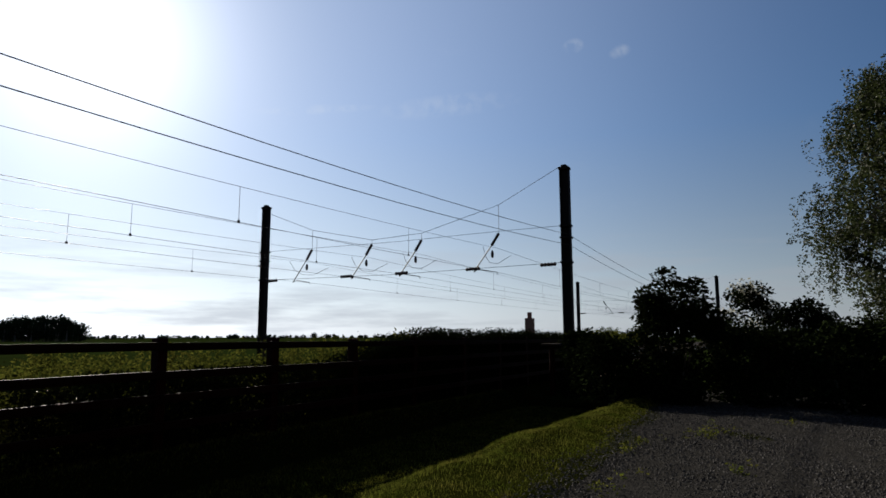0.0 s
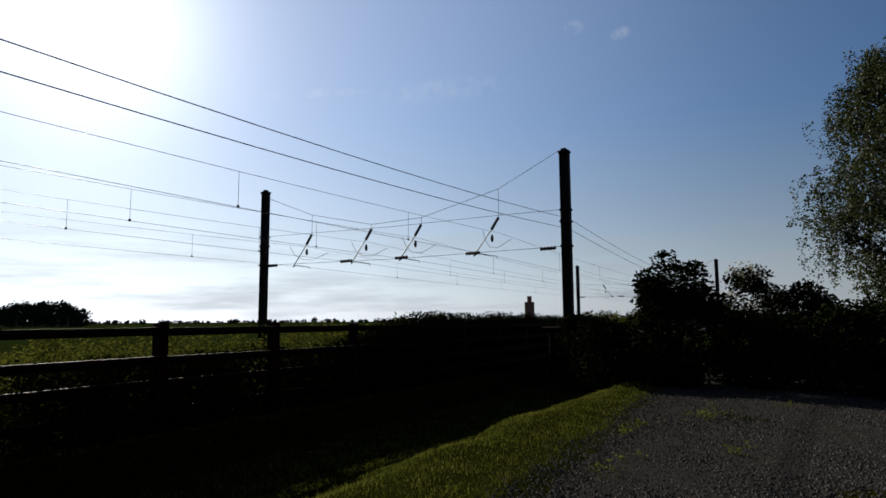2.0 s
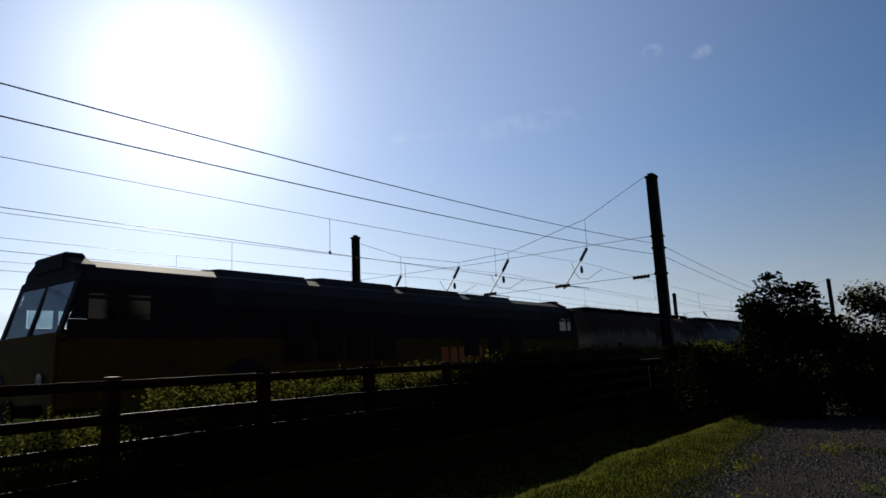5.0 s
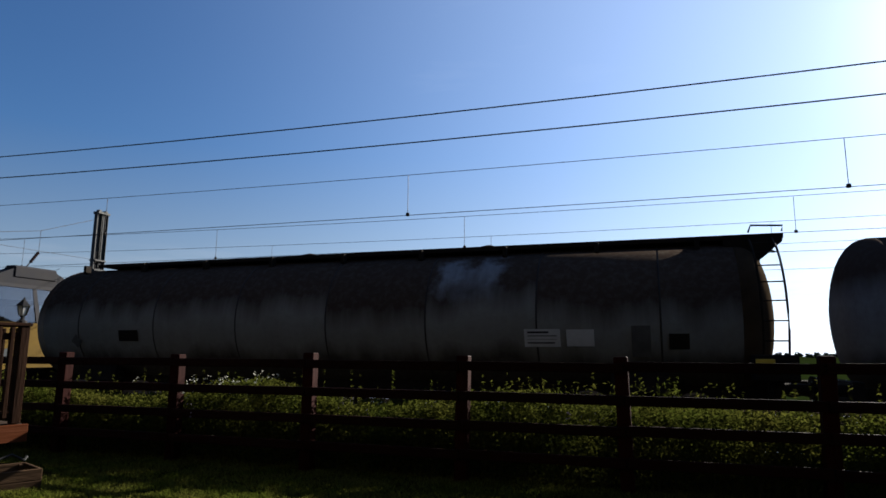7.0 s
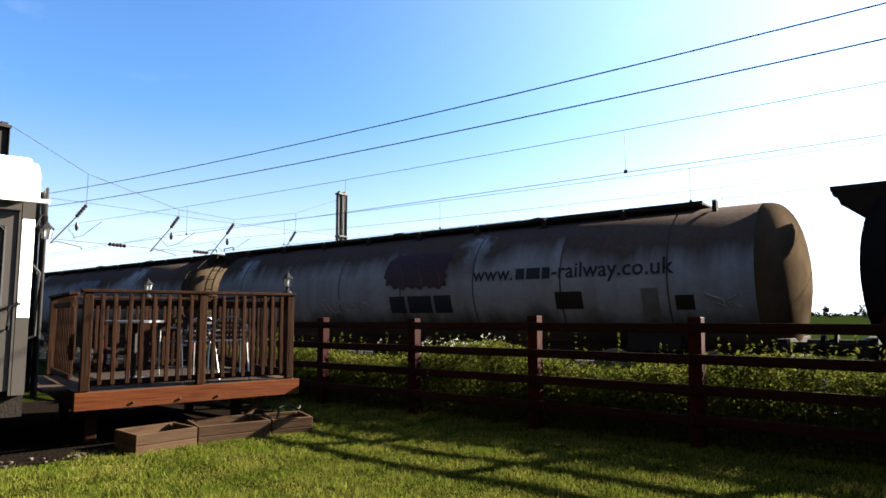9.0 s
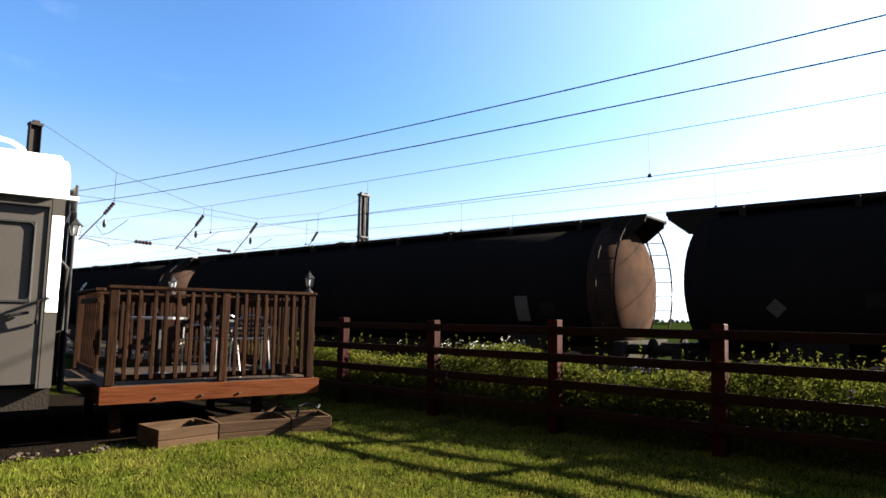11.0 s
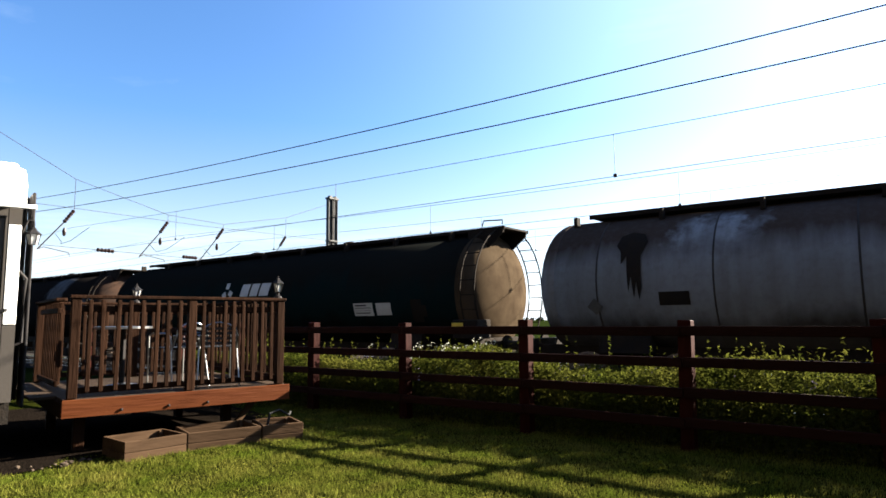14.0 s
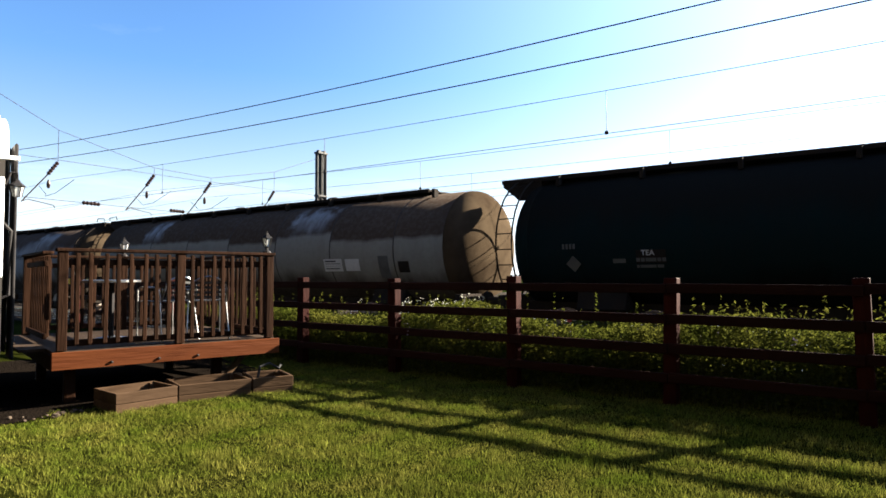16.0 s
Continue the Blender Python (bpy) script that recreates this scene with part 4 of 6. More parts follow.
    rod(bm, (0.2, 0, 0.4), (0.2, 0, 1.0), 0.16, seg=10)
    part("underframe", bm, M_UNDER, w)
    if marks:
        marks(w)
    return w


def panels_common(w, notice=True, second=False, du=0.0):
    """Notice panels and equipment plates on the lower side."""
    if notice:
        patch_on_barrel("notice_panel", rect(4.1 + du, -0.56, 4.76 + du, -0.23), M_LABEL, w, label="white notice panel with dark lines")
        for k, (a, b) in enumerate(((0.06, 0.56), (0.06, 0.6), (0.06, 0.6), (0.06, 0.45))):
            patch_on_barrel("notice_line", rect(4.1 + du + a, -0.47 + k * 0.055, 4.1 + du + b, -0.495 + k * 0.075), M_NAVY, w, lift=0.02)
    if second:
        patch_on_barrel("notice_panel", rect(4.87 + du, -0.55, 5.36 + du, -0.24), M_LABEL, w)
    patch_on_barrel("equipment_plate", rect(6.0 + du, -0.75, 6.32 + du, -0.18), M_UNDER if du else M_PLATE, w, label="pale grey equipment plate")
    patch_on_barrel("dark_panel", rect(6.62, -0.6, 6.95, -0.32), M_UNDER, w)
    patch_on_barrel("dark_panel", rect(-5.3, -0.45, -4.75, -0.2), M_UNDER, w)
    patch_on_barrel("hazard_plate", [(-6.72, -0.45), (-6.56, -0.62), (-6.40, -0.45), (-6.56, -0.28)], M_PLATE, w)


def head_shape(cu, cv, s):
    """A ragged mane-like emblem shape."""
    pts = [(-0.42, 0.05), (-0.36, 0.30), (-0.16, 0.44), (-0.08, 0.52), (0.0, 0.45), (0.22, 0.46), (0.50, 0.40), (0.44, 0.30), (0.50, 0.22), (0.34, 0.16), (0.42, 0.02), (0.36, -0.05),
           (0.45, -0.2), (0.38, -0.24), (0.44, -0.42), (0.30, -0.40), (0.22, -0.5), (0.08, -0.42), (-0.08, -0.46), (-0.2, -0.34), (-0.36, -0.36), (-0.34, -0.22), (-0.44, -0.14)]
    return [(cu + a * s * 1.05, cv + b * s) for a, b in pts]


def railway_marks(graffiti=False, stain=False, worn=False):
    def f(w):
        for k in range(3):
            patch_on_barrel("emblem", head_shape(-0.1 + k * 0.55, 0.42, 0.98), M_MAROON, w, lift=0.012 + 0.004 * k, label="faded maroon emblem shape")
            bm = bmesh.new()
            tube(bm, [on_barrel(-0.25 + k * 0.55, 0.52, 0.026), on_barrel(-0.05 + k * 0.55, 0.6, 0.026), on_barrel(0.0 + k * 0.55, 0.42, 0.026), on_barrel(0.12 + k * 0.55, 0.25, 0.026), on_barrel(0.16 + k * 0.55, -0.02, 0.026)], 0.007, 4)
            part("emblem_line", bm, M_PLATE, w)
        if not worn:
            u = -0.36
            for a in (0.5, 0.72, 0.5):  # company initials as plain blocks
                patch_on_barrel("lettering", rect(u, -0.62, u + a, -0.2), M_NAVY, w)
                u += a + 0.09
        e = lettering("www.", 2.18, 0.08, 0.32, M_NAVY, w)
        e = bars(e + 0.07, 0.08, (0.21, 0.32, 0.18), 0.235, M_NAVY, w, 0.22)
        lettering("-railway.co.uk", e - 0.02, 0.08, 0.32, M_NAVY, w)
        panels_common(w, not graffiti, not graffiti and not stain)
        if graffiti:
            patch_on_barrel("dark_panel", rect(4.2, -0.56, 4.8, -0.2), M_UNDER, w)
        if graffiti or worn:
            r = random.Random(5)
            for k in range(9):
                u, c = (-2.75 + k * 0.25, -0.43) if k < 7 else (7.25 + (k - 7) * 0.35, -0.42)
                bm = bmesh.new()
                h0 = 0.2 if k < 3 else 0.13
                pts = [on_barrel(u + 0.13 * math.cos(a * (1.1 + 0.3 * r.random())) + 0.02 * j, c + h0 * math.sin(a * 1.1), 0.012) for j, a in enumerate([0.8 * j + k * 1.7 for j in range(7)])]
                tube(bm, pts, 0.015, 4)
                part("graffiti", bm, M_CHALK, w, "pale scrawled paint")
        if stain:
            patch_on_barrel("oil_stain", [(-6.12, 0.75), (-6.05, 0.98), (-5.85, 1.08), (-5.6, 1.0), (-5.52, 0.8), (-5.62, 0.5), (-5.6, -0.1), (-5.66, -0.35), (-5.7, 0.0), (-5.76, -0.3), (-5.8, 0.1), (-5.86, -0.2), (-5.9, 0.5), (-6.0, 0.35), (-6.02, 0.6)], M_UNDER, w, label="black oil stain that ran down")
    return f


def ragged(cu, cv, a, b, seed, n=26):
    """An uneven blot, half-widths a and b."""
    r = random.Random(seed)
    out = []
    for k in range(n):
        t = 2 * math.pi * k / n
        q = 1 + 0.28 * (r.random() - 0.5)
        c, s = math.cos(t), math.sin(t)
        out.append((cu + a * q * math.copysign(abs(c) ** 0.5, c), cv + b * q * math.copysign(abs(s) ** 0.6, s)))
    return out


def blots(w, u, v, a, b, mat, seed, count=9, lift=0.014):
    """Torn flakes of an old paint mark."""
    r = random.Random(seed)
    for k in range(count):
        patch_on_barrel("paint_flake", ragged(u + a * (r.random() - 0.5), v + b * (r.random() - 0.5), 0.02 + 0.06 * r.random() ** 2, 0.02 + 0.07 * r.random() ** 2, seed + k, 9), mat, w, lift=lift + 0.0004 * k)


def grey_bands(w):
    blots(w, -0.62, 0.66, 0.6, 0.62, M_LABEL, 21, 45)
    blots(w, 0.75, 0.55, 0.6, 0.5, M_LABEL, 40, 40)
    blots(w, 0.7, 0.92, 0.5, 0.35, M_RED, 60, 26, 0.05)
    patch_on_barrel("notice_panel", rect(-1.02, -0.5, -0.65, -0.22), M_LABEL, w)
    patch_on_barrel("notice_panel", rect(7.85, 0.2, 7.95, 0.45), M_LABEL, w)
    patch_on_barrel("dark_panel", rect(-5.8, -0.6, -5.2, -0.2), M_PLATE, w)


def worn_patch(w):
    blots(w, 0.83, 0.32, 0.35, 0.6, M_LABEL, 80, 34)
    blots(w, 0.85, 0.3, 0.25, 0.3, M_RED, 95, 10, 0.045)
    patch_on_barrel("dark_panel", rect(4.6, -0.6, 5.2, -0.25), M_PLATE, w)
    patch_on_barrel("dark_panel", rect(-3.0, -0.6, -2.4, -0.3), M_PLATE, w)


def swirl_marks(w):
    panels_common(w, False)
    patch_on_barrel("notice_panel", rect(7.9, 0.1, 8.05, 0.4), M_PLATE, w)
    patch_on_barrel("notice_panel", rect(1.4, -0.55, 1.9, -0.3), M_PLATE, w)


def green_marks(w):
    for a in (90, 210, 330):
        c, s = math.cos(radians(a)), math.sin(radians(a))
        q = [(0.08, 0.1), (0.27, 0.12), (0.27, -0.06), (0.08, -0.06)]
        patch_on_barrel("emblem", [(-0.80 + x * c - y * s, 0.25 + x * s + y * c) for x, y in q], M_LABEL, w, label="white three-armed emblem")
    u = -0.15
    for wd in (0.38, 0.36, 0.42):  # company letters as plain slanted blocks
        patch_on_barrel("lettering", [(u, 0.08), (u + wd, 0.08), (u + wd + 0.09, 0.45), (u + 0.09, 0.45)], M_LABEL, w)
        u += wd + 0.08
    panels_common(w, True, True, 0.5)


def plain_marks(w):
    panels_common(w, True, True)


def dark_marks(w):
    lettering("TEA", -5.2, -0.3, 0.1, M_LABEL, w)
    bars(-5.3, -0.42, (0.07, 0.07, 0.2, 0.07, 0.07), 0.07, M_PLATE, w)
    bars(-5.3, -0.54, (0.05, 0.3, 0.12), 0.06, M_PLATE, w)
    bars(-6.78, -0.15, (0.05, 0.05, 0.05, 0.05), 0.1, M_PLATE, w)
    patch_on_barrel("notice_panel", rect(-5.75, -0.44, -5.5, -0.36), M_PLATE, w)
    bm = bmesh.new()
    box(bm, -6.95, -0.96, 0.62, -6.72, -0.93, 0.86)
    part("hazard_panel", bm, M_LABEL, w, "white hazard panel")
    bm = bmesh.new()
    slab(bm, [(-6.93, -0.964, 0.74), (-6.835, -0.964, 0.64), (-6.74, -0.964, 0.74), (-6.835, -0.964, 0.84)], 0.003)
    part("hazard_diamond", bm, M_RED, w, "red diamond")
    panels_common(w, False)


LOCO_L = 21.3
LOCO_W = 1.32
ROOF = [(1.32, 2.95), (1.24, 3.30), (1.02, 3.57), (0.6, 3.75), (0.0, 3.80), (-0.6, 3.75), (-1.02, 3.57), (-1.24, 3.30), (-1.32, 2.95)]


def locomotive():
    lo = thing("diesel_locomotive", "yellow and black diesel locomotive with sloped cabs, seen against the light", "locomotive")
    half = LOCO_L / 2 - 0.55
    inner = half - 3.0
    bm = bmesh.new()
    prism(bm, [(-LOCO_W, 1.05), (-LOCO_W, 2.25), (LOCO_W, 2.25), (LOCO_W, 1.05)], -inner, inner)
    part("lower_body", bm, M_LOCO_YELLOW_SHADED, lo, "yellow lower body")
    bm = bmesh.new()
    prism(bm, [(-LOCO_W, 2.254), (-LOCO_W, 2.95), (LOCO_W, 2.95), (LOCO_W, 2.254)], -inner, inner)
    part("upper_body", bm, M_LOCO_BLACK, lo, "black upper body")
    bm = bmesh.new()
    prism(bm, ROOF, -inner, inner)
    part("roof", bm, M_LOCO_ROOF, lo)
    for x0, x1, hgt in ((-6.6, -4.2, 0.07), (-3.6, -0.9, 0.10), (-0.4, 2.4, 0.09), (3.0, 5.6, 0.06)):
        bm = bmesh.new()
        prism(bm, [(0.9, 3.60), (0.72, 3.74 + hgt), (0, 3.80 + hgt), (-0.72, 3.74 + hgt), (-0.9, 3.60)], x0, x1)
        part("roof_panel", bm, M_LOCO_ROOF, lo)
    for x in (-4.9, -3.9, -2.9, -1.9, 2.2, 3.6, 5.0):  # grilles and doors on the side
        bm = bmesh.new()
        box(bm, x - 0.42, -LOCO_W - 0.03, 1.7, x + 0.42, -LOCO_W - 0.002, 2.75, 0.01)
        for k in range(6):
            box(bm, x - 0.36, -LOCO_W - 0.045, 1.80 + k * 0.15, x + 0.36, -LOCO_W - 0.031, 1.86 + k * 0.15)
        part("grille", bm, M_LOCO_BLACK, lo)
    bm = bmesh.new()
    slab(bm, [(-6.9, -LOCO_W - 0.004, 1.62), (-6.35, -LOCO_W - 0.004, 1.38), (-5.8, -LOCO_W - 0.004, 1.62), (-6.35, -LOCO_W - 0.004, 1.86)], 0.002)
    part("depot_emblem", bm, M_LOCO_BLACK, lo, "black diamond emblem")
    u = 0.6
    for k in range(5):  # company name as plain blocks
        bm = bmesh.new()
        box(bm, u, -LOCO_W - 0.006, 1.55, u + 0.34, -LOCO_W - 0.002, 2.0)
        part("lettering", bm, M_LOCO_ORANGE, lo)
        u += 0.46
    bm = bmesh.new()
    box(bm, -half + 0.3, -1.2, 0.85, half - 0.3, 1.2, 1.05)
    box(bm, -2.6, -1.25, 0.3, 2.6, 1.25, 0.85, 0.08)
    part("underframe_and_tank", bm, M_UNDER, lo)
    for s in (-1, 1):
        bogie(lo, s * 6.6, (-1.9, 0.0, 1.9), 4.9)
        # shell of the cab, hollow, with openings for its windows; s gives the end
        def P(x, y, z):
            return (s * x, y, z)
        nose, brow = half, half - 0.34
        for side in (-1, 1):
            y = side * LOCO_W
            lo_y, hi_y = min(y, y - side * 0.03), max(y, y - side * 0.03)
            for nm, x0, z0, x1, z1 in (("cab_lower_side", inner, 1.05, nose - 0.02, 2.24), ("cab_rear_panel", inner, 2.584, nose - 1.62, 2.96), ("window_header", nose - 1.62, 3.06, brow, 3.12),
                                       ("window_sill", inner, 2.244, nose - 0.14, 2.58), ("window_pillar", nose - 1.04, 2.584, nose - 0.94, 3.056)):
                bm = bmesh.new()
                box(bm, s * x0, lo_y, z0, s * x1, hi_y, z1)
                part(nm, bm, M_LOCO_YELLOW_SHADED if nm == "cab_lower_side" else M_LOCO_BLACK, lo)
            bm = bmesh.new()
            slab(bm, [P(nose - 0.46, y, 2.584), P(nose - 0.14, y, 2.584), P(brow - 0.01, y, 3.056), P(nose - 0.46, y, 3.056)], 0.03 * side * s)
            part("quarter_panel", bm, M_LOCO_BLACK, lo)
            for x0, x1 in ((nose - 1.61, nose - 1.05), (nose - 0.93, nose - 0.47)):
                bm = bmesh.new()
                box(bm, s * x0, y - side * 0.02, 2.59, s * x1, y - side * 0.014, 3.05)
                part("cab_window", bm, M_CLEAR, lo, "clear side window of the cab")
        bm = bmesh.new()
        prism(bm, ROOF, s * inner, s * (brow - 0.02))
        prism(bm, [(1.15, 3.36), (1.02, 3.61), (0.6, 3.80), (-0.6, 3.80), (-1.02, 3.61), (-1.15, 3.36)], s * (brow - 0.35), s * (brow + 0.03))
        part("cab_roof", bm, M_LOCO_BLACK, lo)
        bm = bmesh.new()
        box(bm, s * (brow - 0.34), -0.66, 3.52, s * (brow + 0.06), 0.66, 3.87, 0.05)
        part("lamp_box", bm, M_LOCO_BLACK, lo)
        bm = bmesh.new()
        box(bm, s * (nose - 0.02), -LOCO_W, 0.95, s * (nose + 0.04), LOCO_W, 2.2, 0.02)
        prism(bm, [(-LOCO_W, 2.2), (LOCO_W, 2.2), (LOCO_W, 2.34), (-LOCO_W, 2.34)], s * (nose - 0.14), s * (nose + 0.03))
        part("nose", bm, M_LOCO_YELLOW_SHADED, lo, "yellow warning panel nose")
        bm = bmesh.new()
        for y0, y1 in ((-1.32, -1.16), (-0.06, 0.06), (1.16, 1.32)):  # windscreen pillars
            slab(bm, [P(nose - 0.02, y0, 2.34), P(nose - 0.02, y1, 2.34), P(brow, y1, 3.45), P(brow, y0, 3.45)], 0.05 * s)
        slab(bm, [P(brow + 0.06, -1.3, 3.28), P(brow + 0.06, 1.3, 3.28), P(brow, 1.2, 3.47), P(brow, -1.2, 3.47)], 0.05 * s)
        part("windscreen_frame", bm, M_LOCO_BLACK, lo)
        for y0, y1 in ((-1.16, -0.06), (0.06, 1.16)):
            bm = bmesh.new()
            slab(bm, [P(nose - 0.05, y0, 2.36), P(nose - 0.05, y1, 2.36), P(brow + 0.04, y1, 3.30), P(brow + 0.04, y0, 3.30)], 0.01 * s)
            part("windscreen", bm, M_CLEAR, lo, "clear sloped windscreen")
        bm = bmesh.new()
        box(bm, s * (inner + 0.9), -1.2, 1.1, s * (nose - 0.3), 1.2, 2.3, 0.05)
        part("cab_desk", bm, M_LOCO_BLACK, lo)
        for y in (-0.9, 0.9):
            bm = bmesh.new()
            rod(bm, (s * (nose + 0.04), y, 1.55), (s * (nose + 0.10), y, 1.55), 0.12, seg=14)
            part("headlight", bm, M_GLASS, lo)
        buffers(lo, s * (half + 0.04), s)
    return lo


def make_train():
    lo = locomotive()
    W = [
        tank_wagon(1, "dirty silver tank wagon with a white notice panel", M_BEIGE_A, M_DISH, (False, True), marks=plain_marks),
        tank_wagon(2, "silver tank wagon with dark lettering and maroon emblem", M_SILVER_A, M_DISH, (False, True), marks=railway_marks(worn=True)),
        tank_wagon(3, "silver tank wagon with lettering, emblem and graffiti", M_SILVER_B, M_DISH, (True, False), ends=(8.2, 8.58), marks=railway_marks(True)),
        tank_wagon(4, "soot-black tank wagon with a pale worn patch", M_BLACK_A, M_DARKDISH, (False, True), (True, True), rings=False, ends=(8.32, 8.34), marks=worn_patch),
        tank_wagon(5, "soot-black tank wagon, plain and grimy", M_BLACK_B, M_DARKDISH, (False, True), (True, True), rings=False, ends=(8.32, 8.34), marks=lambda w: panels_common(w, False)),
        tank_wagon(6, "black tank wagon with two pale swirled patches", M_BLACK_C, M_DARKDISH, (False, True), (True, True), rings=False, ends=(8.32, 8.34), marks=swirl_marks),
        tank_wagon(7, "black tank wagon with grey bands and flaking emblem", M_BLACK_D, M_DARKDISH, (False, True), (True, True), rings=False, ends=(8.32, 8.34), marks=grey_bands),
        tank_wagon(8, "dark green tank wagon with white emblem blocks", M_GREENTANK, M_DISH, (False, True), rings=False, marks=green_marks),
        tank_wagon(9, "silver tank wagon with lettering and a black oil stain", M_SILVER_C, M_DISH, (False, True), ends=(8.02, 8.42), marks=railway_marks(stain=True)),
        tank_wagon(10, "pale grey tank wagon with a brown dirty top", M_BEIGE_B, M_DISH, (True, False), ends=(8.2, 8.58), marks=plain_marks),
        tank_wagon(11, "black-green tank wagon with small white markings", M_GREENTANK, M_DARKDISH, (True, False), rings=False, marks=dark_marks),
    ]
    return lo, W


# where the coupling between locomotive and first wagon stands
RUN = [(0.0, 134.2), (3.0, 68.7), (3.5, 57.85), (4.0, 47.0), (4.5, 36.2), (5.0, 25.5), (7.547, -25.7), (8.43, -43.4), (9.326, -61.1), (10.25, -78.8), (11.18, -96.5), (12.119, -114.2), (13.075, -131.9), (14.044, -149.6), (15.026, -167.3), (16.0, -184.6)]


def motions():
    lo, W = train
    walk(lo, [(t, pose(x - LOCO_L / 2, TRACK_Y, RAIL_TOP)) for t, x in RUN])
    for n, w in enumerate(W):
        walk(w, [(t, pose(x + PITCH * (n + 0.5), TRACK_Y, RAIL_TOP)) for t, x in RUN])


# ---------------------------------------------------------------- old railway carriage
YARD = 76.0  # heading of deck and carriage
CORNER = (-6.51, 2.30)


def make_carriage():
    c = thing("railway_carriage", "old railway carriage with white roof and grey side door", "carriage", at=pose(*CORNER, 0, 0, 0, YARD))
    L, Wd = 7.0, 2.75
    bm = bmesh.new()
    # side with a door opening: pieces round it
    box(bm, -L, 0.0, 0.62, -0.95, 0.06, 2.38)
    box(bm, -0.95, 0.0, 2.27, -0.105, 0.06, 2.38)
    box(bm, -0.123, 0.0, 0.62, -0.105, 0.06, 2.268)
    part("side_wall", bm, M_GREY, c)
    bm = bmesh.new()
    box(bm, -0.10, -0.004, 1.30, -0.0, 0.06, 2.20, 0.006)
    part("corner_panel", bm, M_WHITE, c, "white painted corner panel")
    for z0, z1 in ((2.205, 2.38), (0.62, 1.295)):
        bm = bmesh.new()
        box(bm, -0.10, -0.002, z0, 0.0, 0.06, z1)
        part("corner_post", bm, M_GREY, c)
    bm = bmesh.new()
    box(bm, -L, Wd - 0.06, 0.62, 0.0, Wd, 2.38)
    box(bm, -0.06, 0.065, 0.62, 0.0, 0.85, 2.38)
    box(bm, -0.06, 1.90, 0.62, 0.0, Wd - 0.065, 2.38)
    box(bm, -L, 0.065, 0.62, -L + 0.06, Wd - 0.065, 2.38)
    part("end_wall", bm, M_BLACK, c, "black painted carriage end")
    bm = bmesh.new()
    prof = []
    for k in range(15):
        a = math.pi * k / 14
        prof.append((Wd / 2 - (Wd / 2 + 0.06) * math.cos(a), 2.385 + 0.56 * math.sin(a) ** 0.6))
    prism(bm, prof, -L, -0.03)
    prof2 = [(Wd / 2 + (y - Wd / 2) * 0.94, 2.385 + (z - 2.385) * 0.93) for y, z in prof]
    prism(bm, prof2, -0.028, 0.03)
    part("roof", bm, M_WHITE, c, "white curved roof, flaking at the gutter", smooth=False)
    bm = bmesh.new()
    box(bm, -L, -0.09, 2.345, 0.10, -0.062, 2.384, 0.006)
    part("gutter", bm, M_WHITE, c)
    bm = bmesh.new()
    tube(bm, [(-2.4, 0.62, 2.86), (-2.3, 0.60, 3.0), (-0.62, 0.60, 3.0), (-0.44, 0.60, 2.97), (-0.34, 0.61, 2.91), (-0.31, 0.62, 2.82)], 0.022, 6)
    part("roof_handrail", bm, M_WHITE, c)
    # door
    bm = bmesh.new()
    d0, d1 = -0.945, -0.125
    box(bm, d0, 0.012, 0.66, d1, 0.05, 1.40)
    box(bm, d0, 0.012, 2.12, d1, 0.05, 2.265)
    box(bm, d0, 0.012, 1.40, d0 + 0.10, 0.05, 2.12)
    box(bm, d1 - 0.10, 0.012, 1.40, d1, 0.05, 2.12)
    door = part("door", bm, M_GREY, c, "grey carriage door")
    bm = bmesh.new()
    box(bm, d0 + 0.10, 0.02, 1.40, d1 - 0.10, 0.035, 2.12)
    part("window_pane", bm, M_GREY, door)
    bm = bmesh.new()
    for a, b in (((d0 + 0.10, 1.40), (d1 - 0.10, 1.40)), ((d1 - 0.10, 1.40), (d1 - 0.10, 2.12)), ((d0 + 0.10, 2.12), (d1 - 0.10, 2.12)), ((d0 + 0.10, 1.40), (d0 + 0.10, 2.12))):
        rod(bm, (a[0], 0.012, a[1]), (b[0], 0.012, b[1]), 0.016, seg=6)
    for cx, cz, a0 in ((d0 + 0.16, 1.46, 180), (d1 - 0.16, 1.46, 270), (d1 - 0.16, 2.06, 0), (d0 + 0.16, 2.06, 90)):
        tube(bm, [(cx + 0.06 * math.cos(radians(a0 + 15 * k)), 0.012, cz + 0.06 * math.sin(radians(a0 + 15 * k))) for k in range(7)], 0.016, 6)
    for x in (d0 - 0.003, d1 + 0.003):
        rod(bm, (x, 0.008, 0.68), (x, 0.008, 2.25), 0.008, seg=5)
    rod(bm, (d0, 0.008, 2.266), (d1, 0.008, 2.266), 0.008, seg=5)
    part("window_gasket", bm, M_RUBBER, door)
    bm = bmesh.new()
    rod(bm, (-0.36, -0.03, 1.27), (-0.22, -0.03, 1.30), 0.014)
    rod(bm, (-0.36, -0.03, 1.27), (-0.36, 0.02, 1.27), 0.012)
    part("door_handle", bm, M_BLACK, door)
    bm = bmesh.new()
    tube(bm, [(-0.16, 0.0, 1.20), (-0.16, -0.06, 1.24), (-0.16, -0.07, 1.40), (-0.10, -0.07, 1.43), (-0.08, 0.0, 1.43)], 0.014, 6)
    part("grab_rail", bm, M_BLACK, c)
    bm = bmesh.new()
    tube(bm, [(-0.03, 0.1, 1.10), (0.06, 0.1, 1.14), (0.07, 0.1, 1.72), (0.0, 0.1, 1.80)], 0.016, 6)
    part("end_grab_rail", bm, M_BLACK, c)
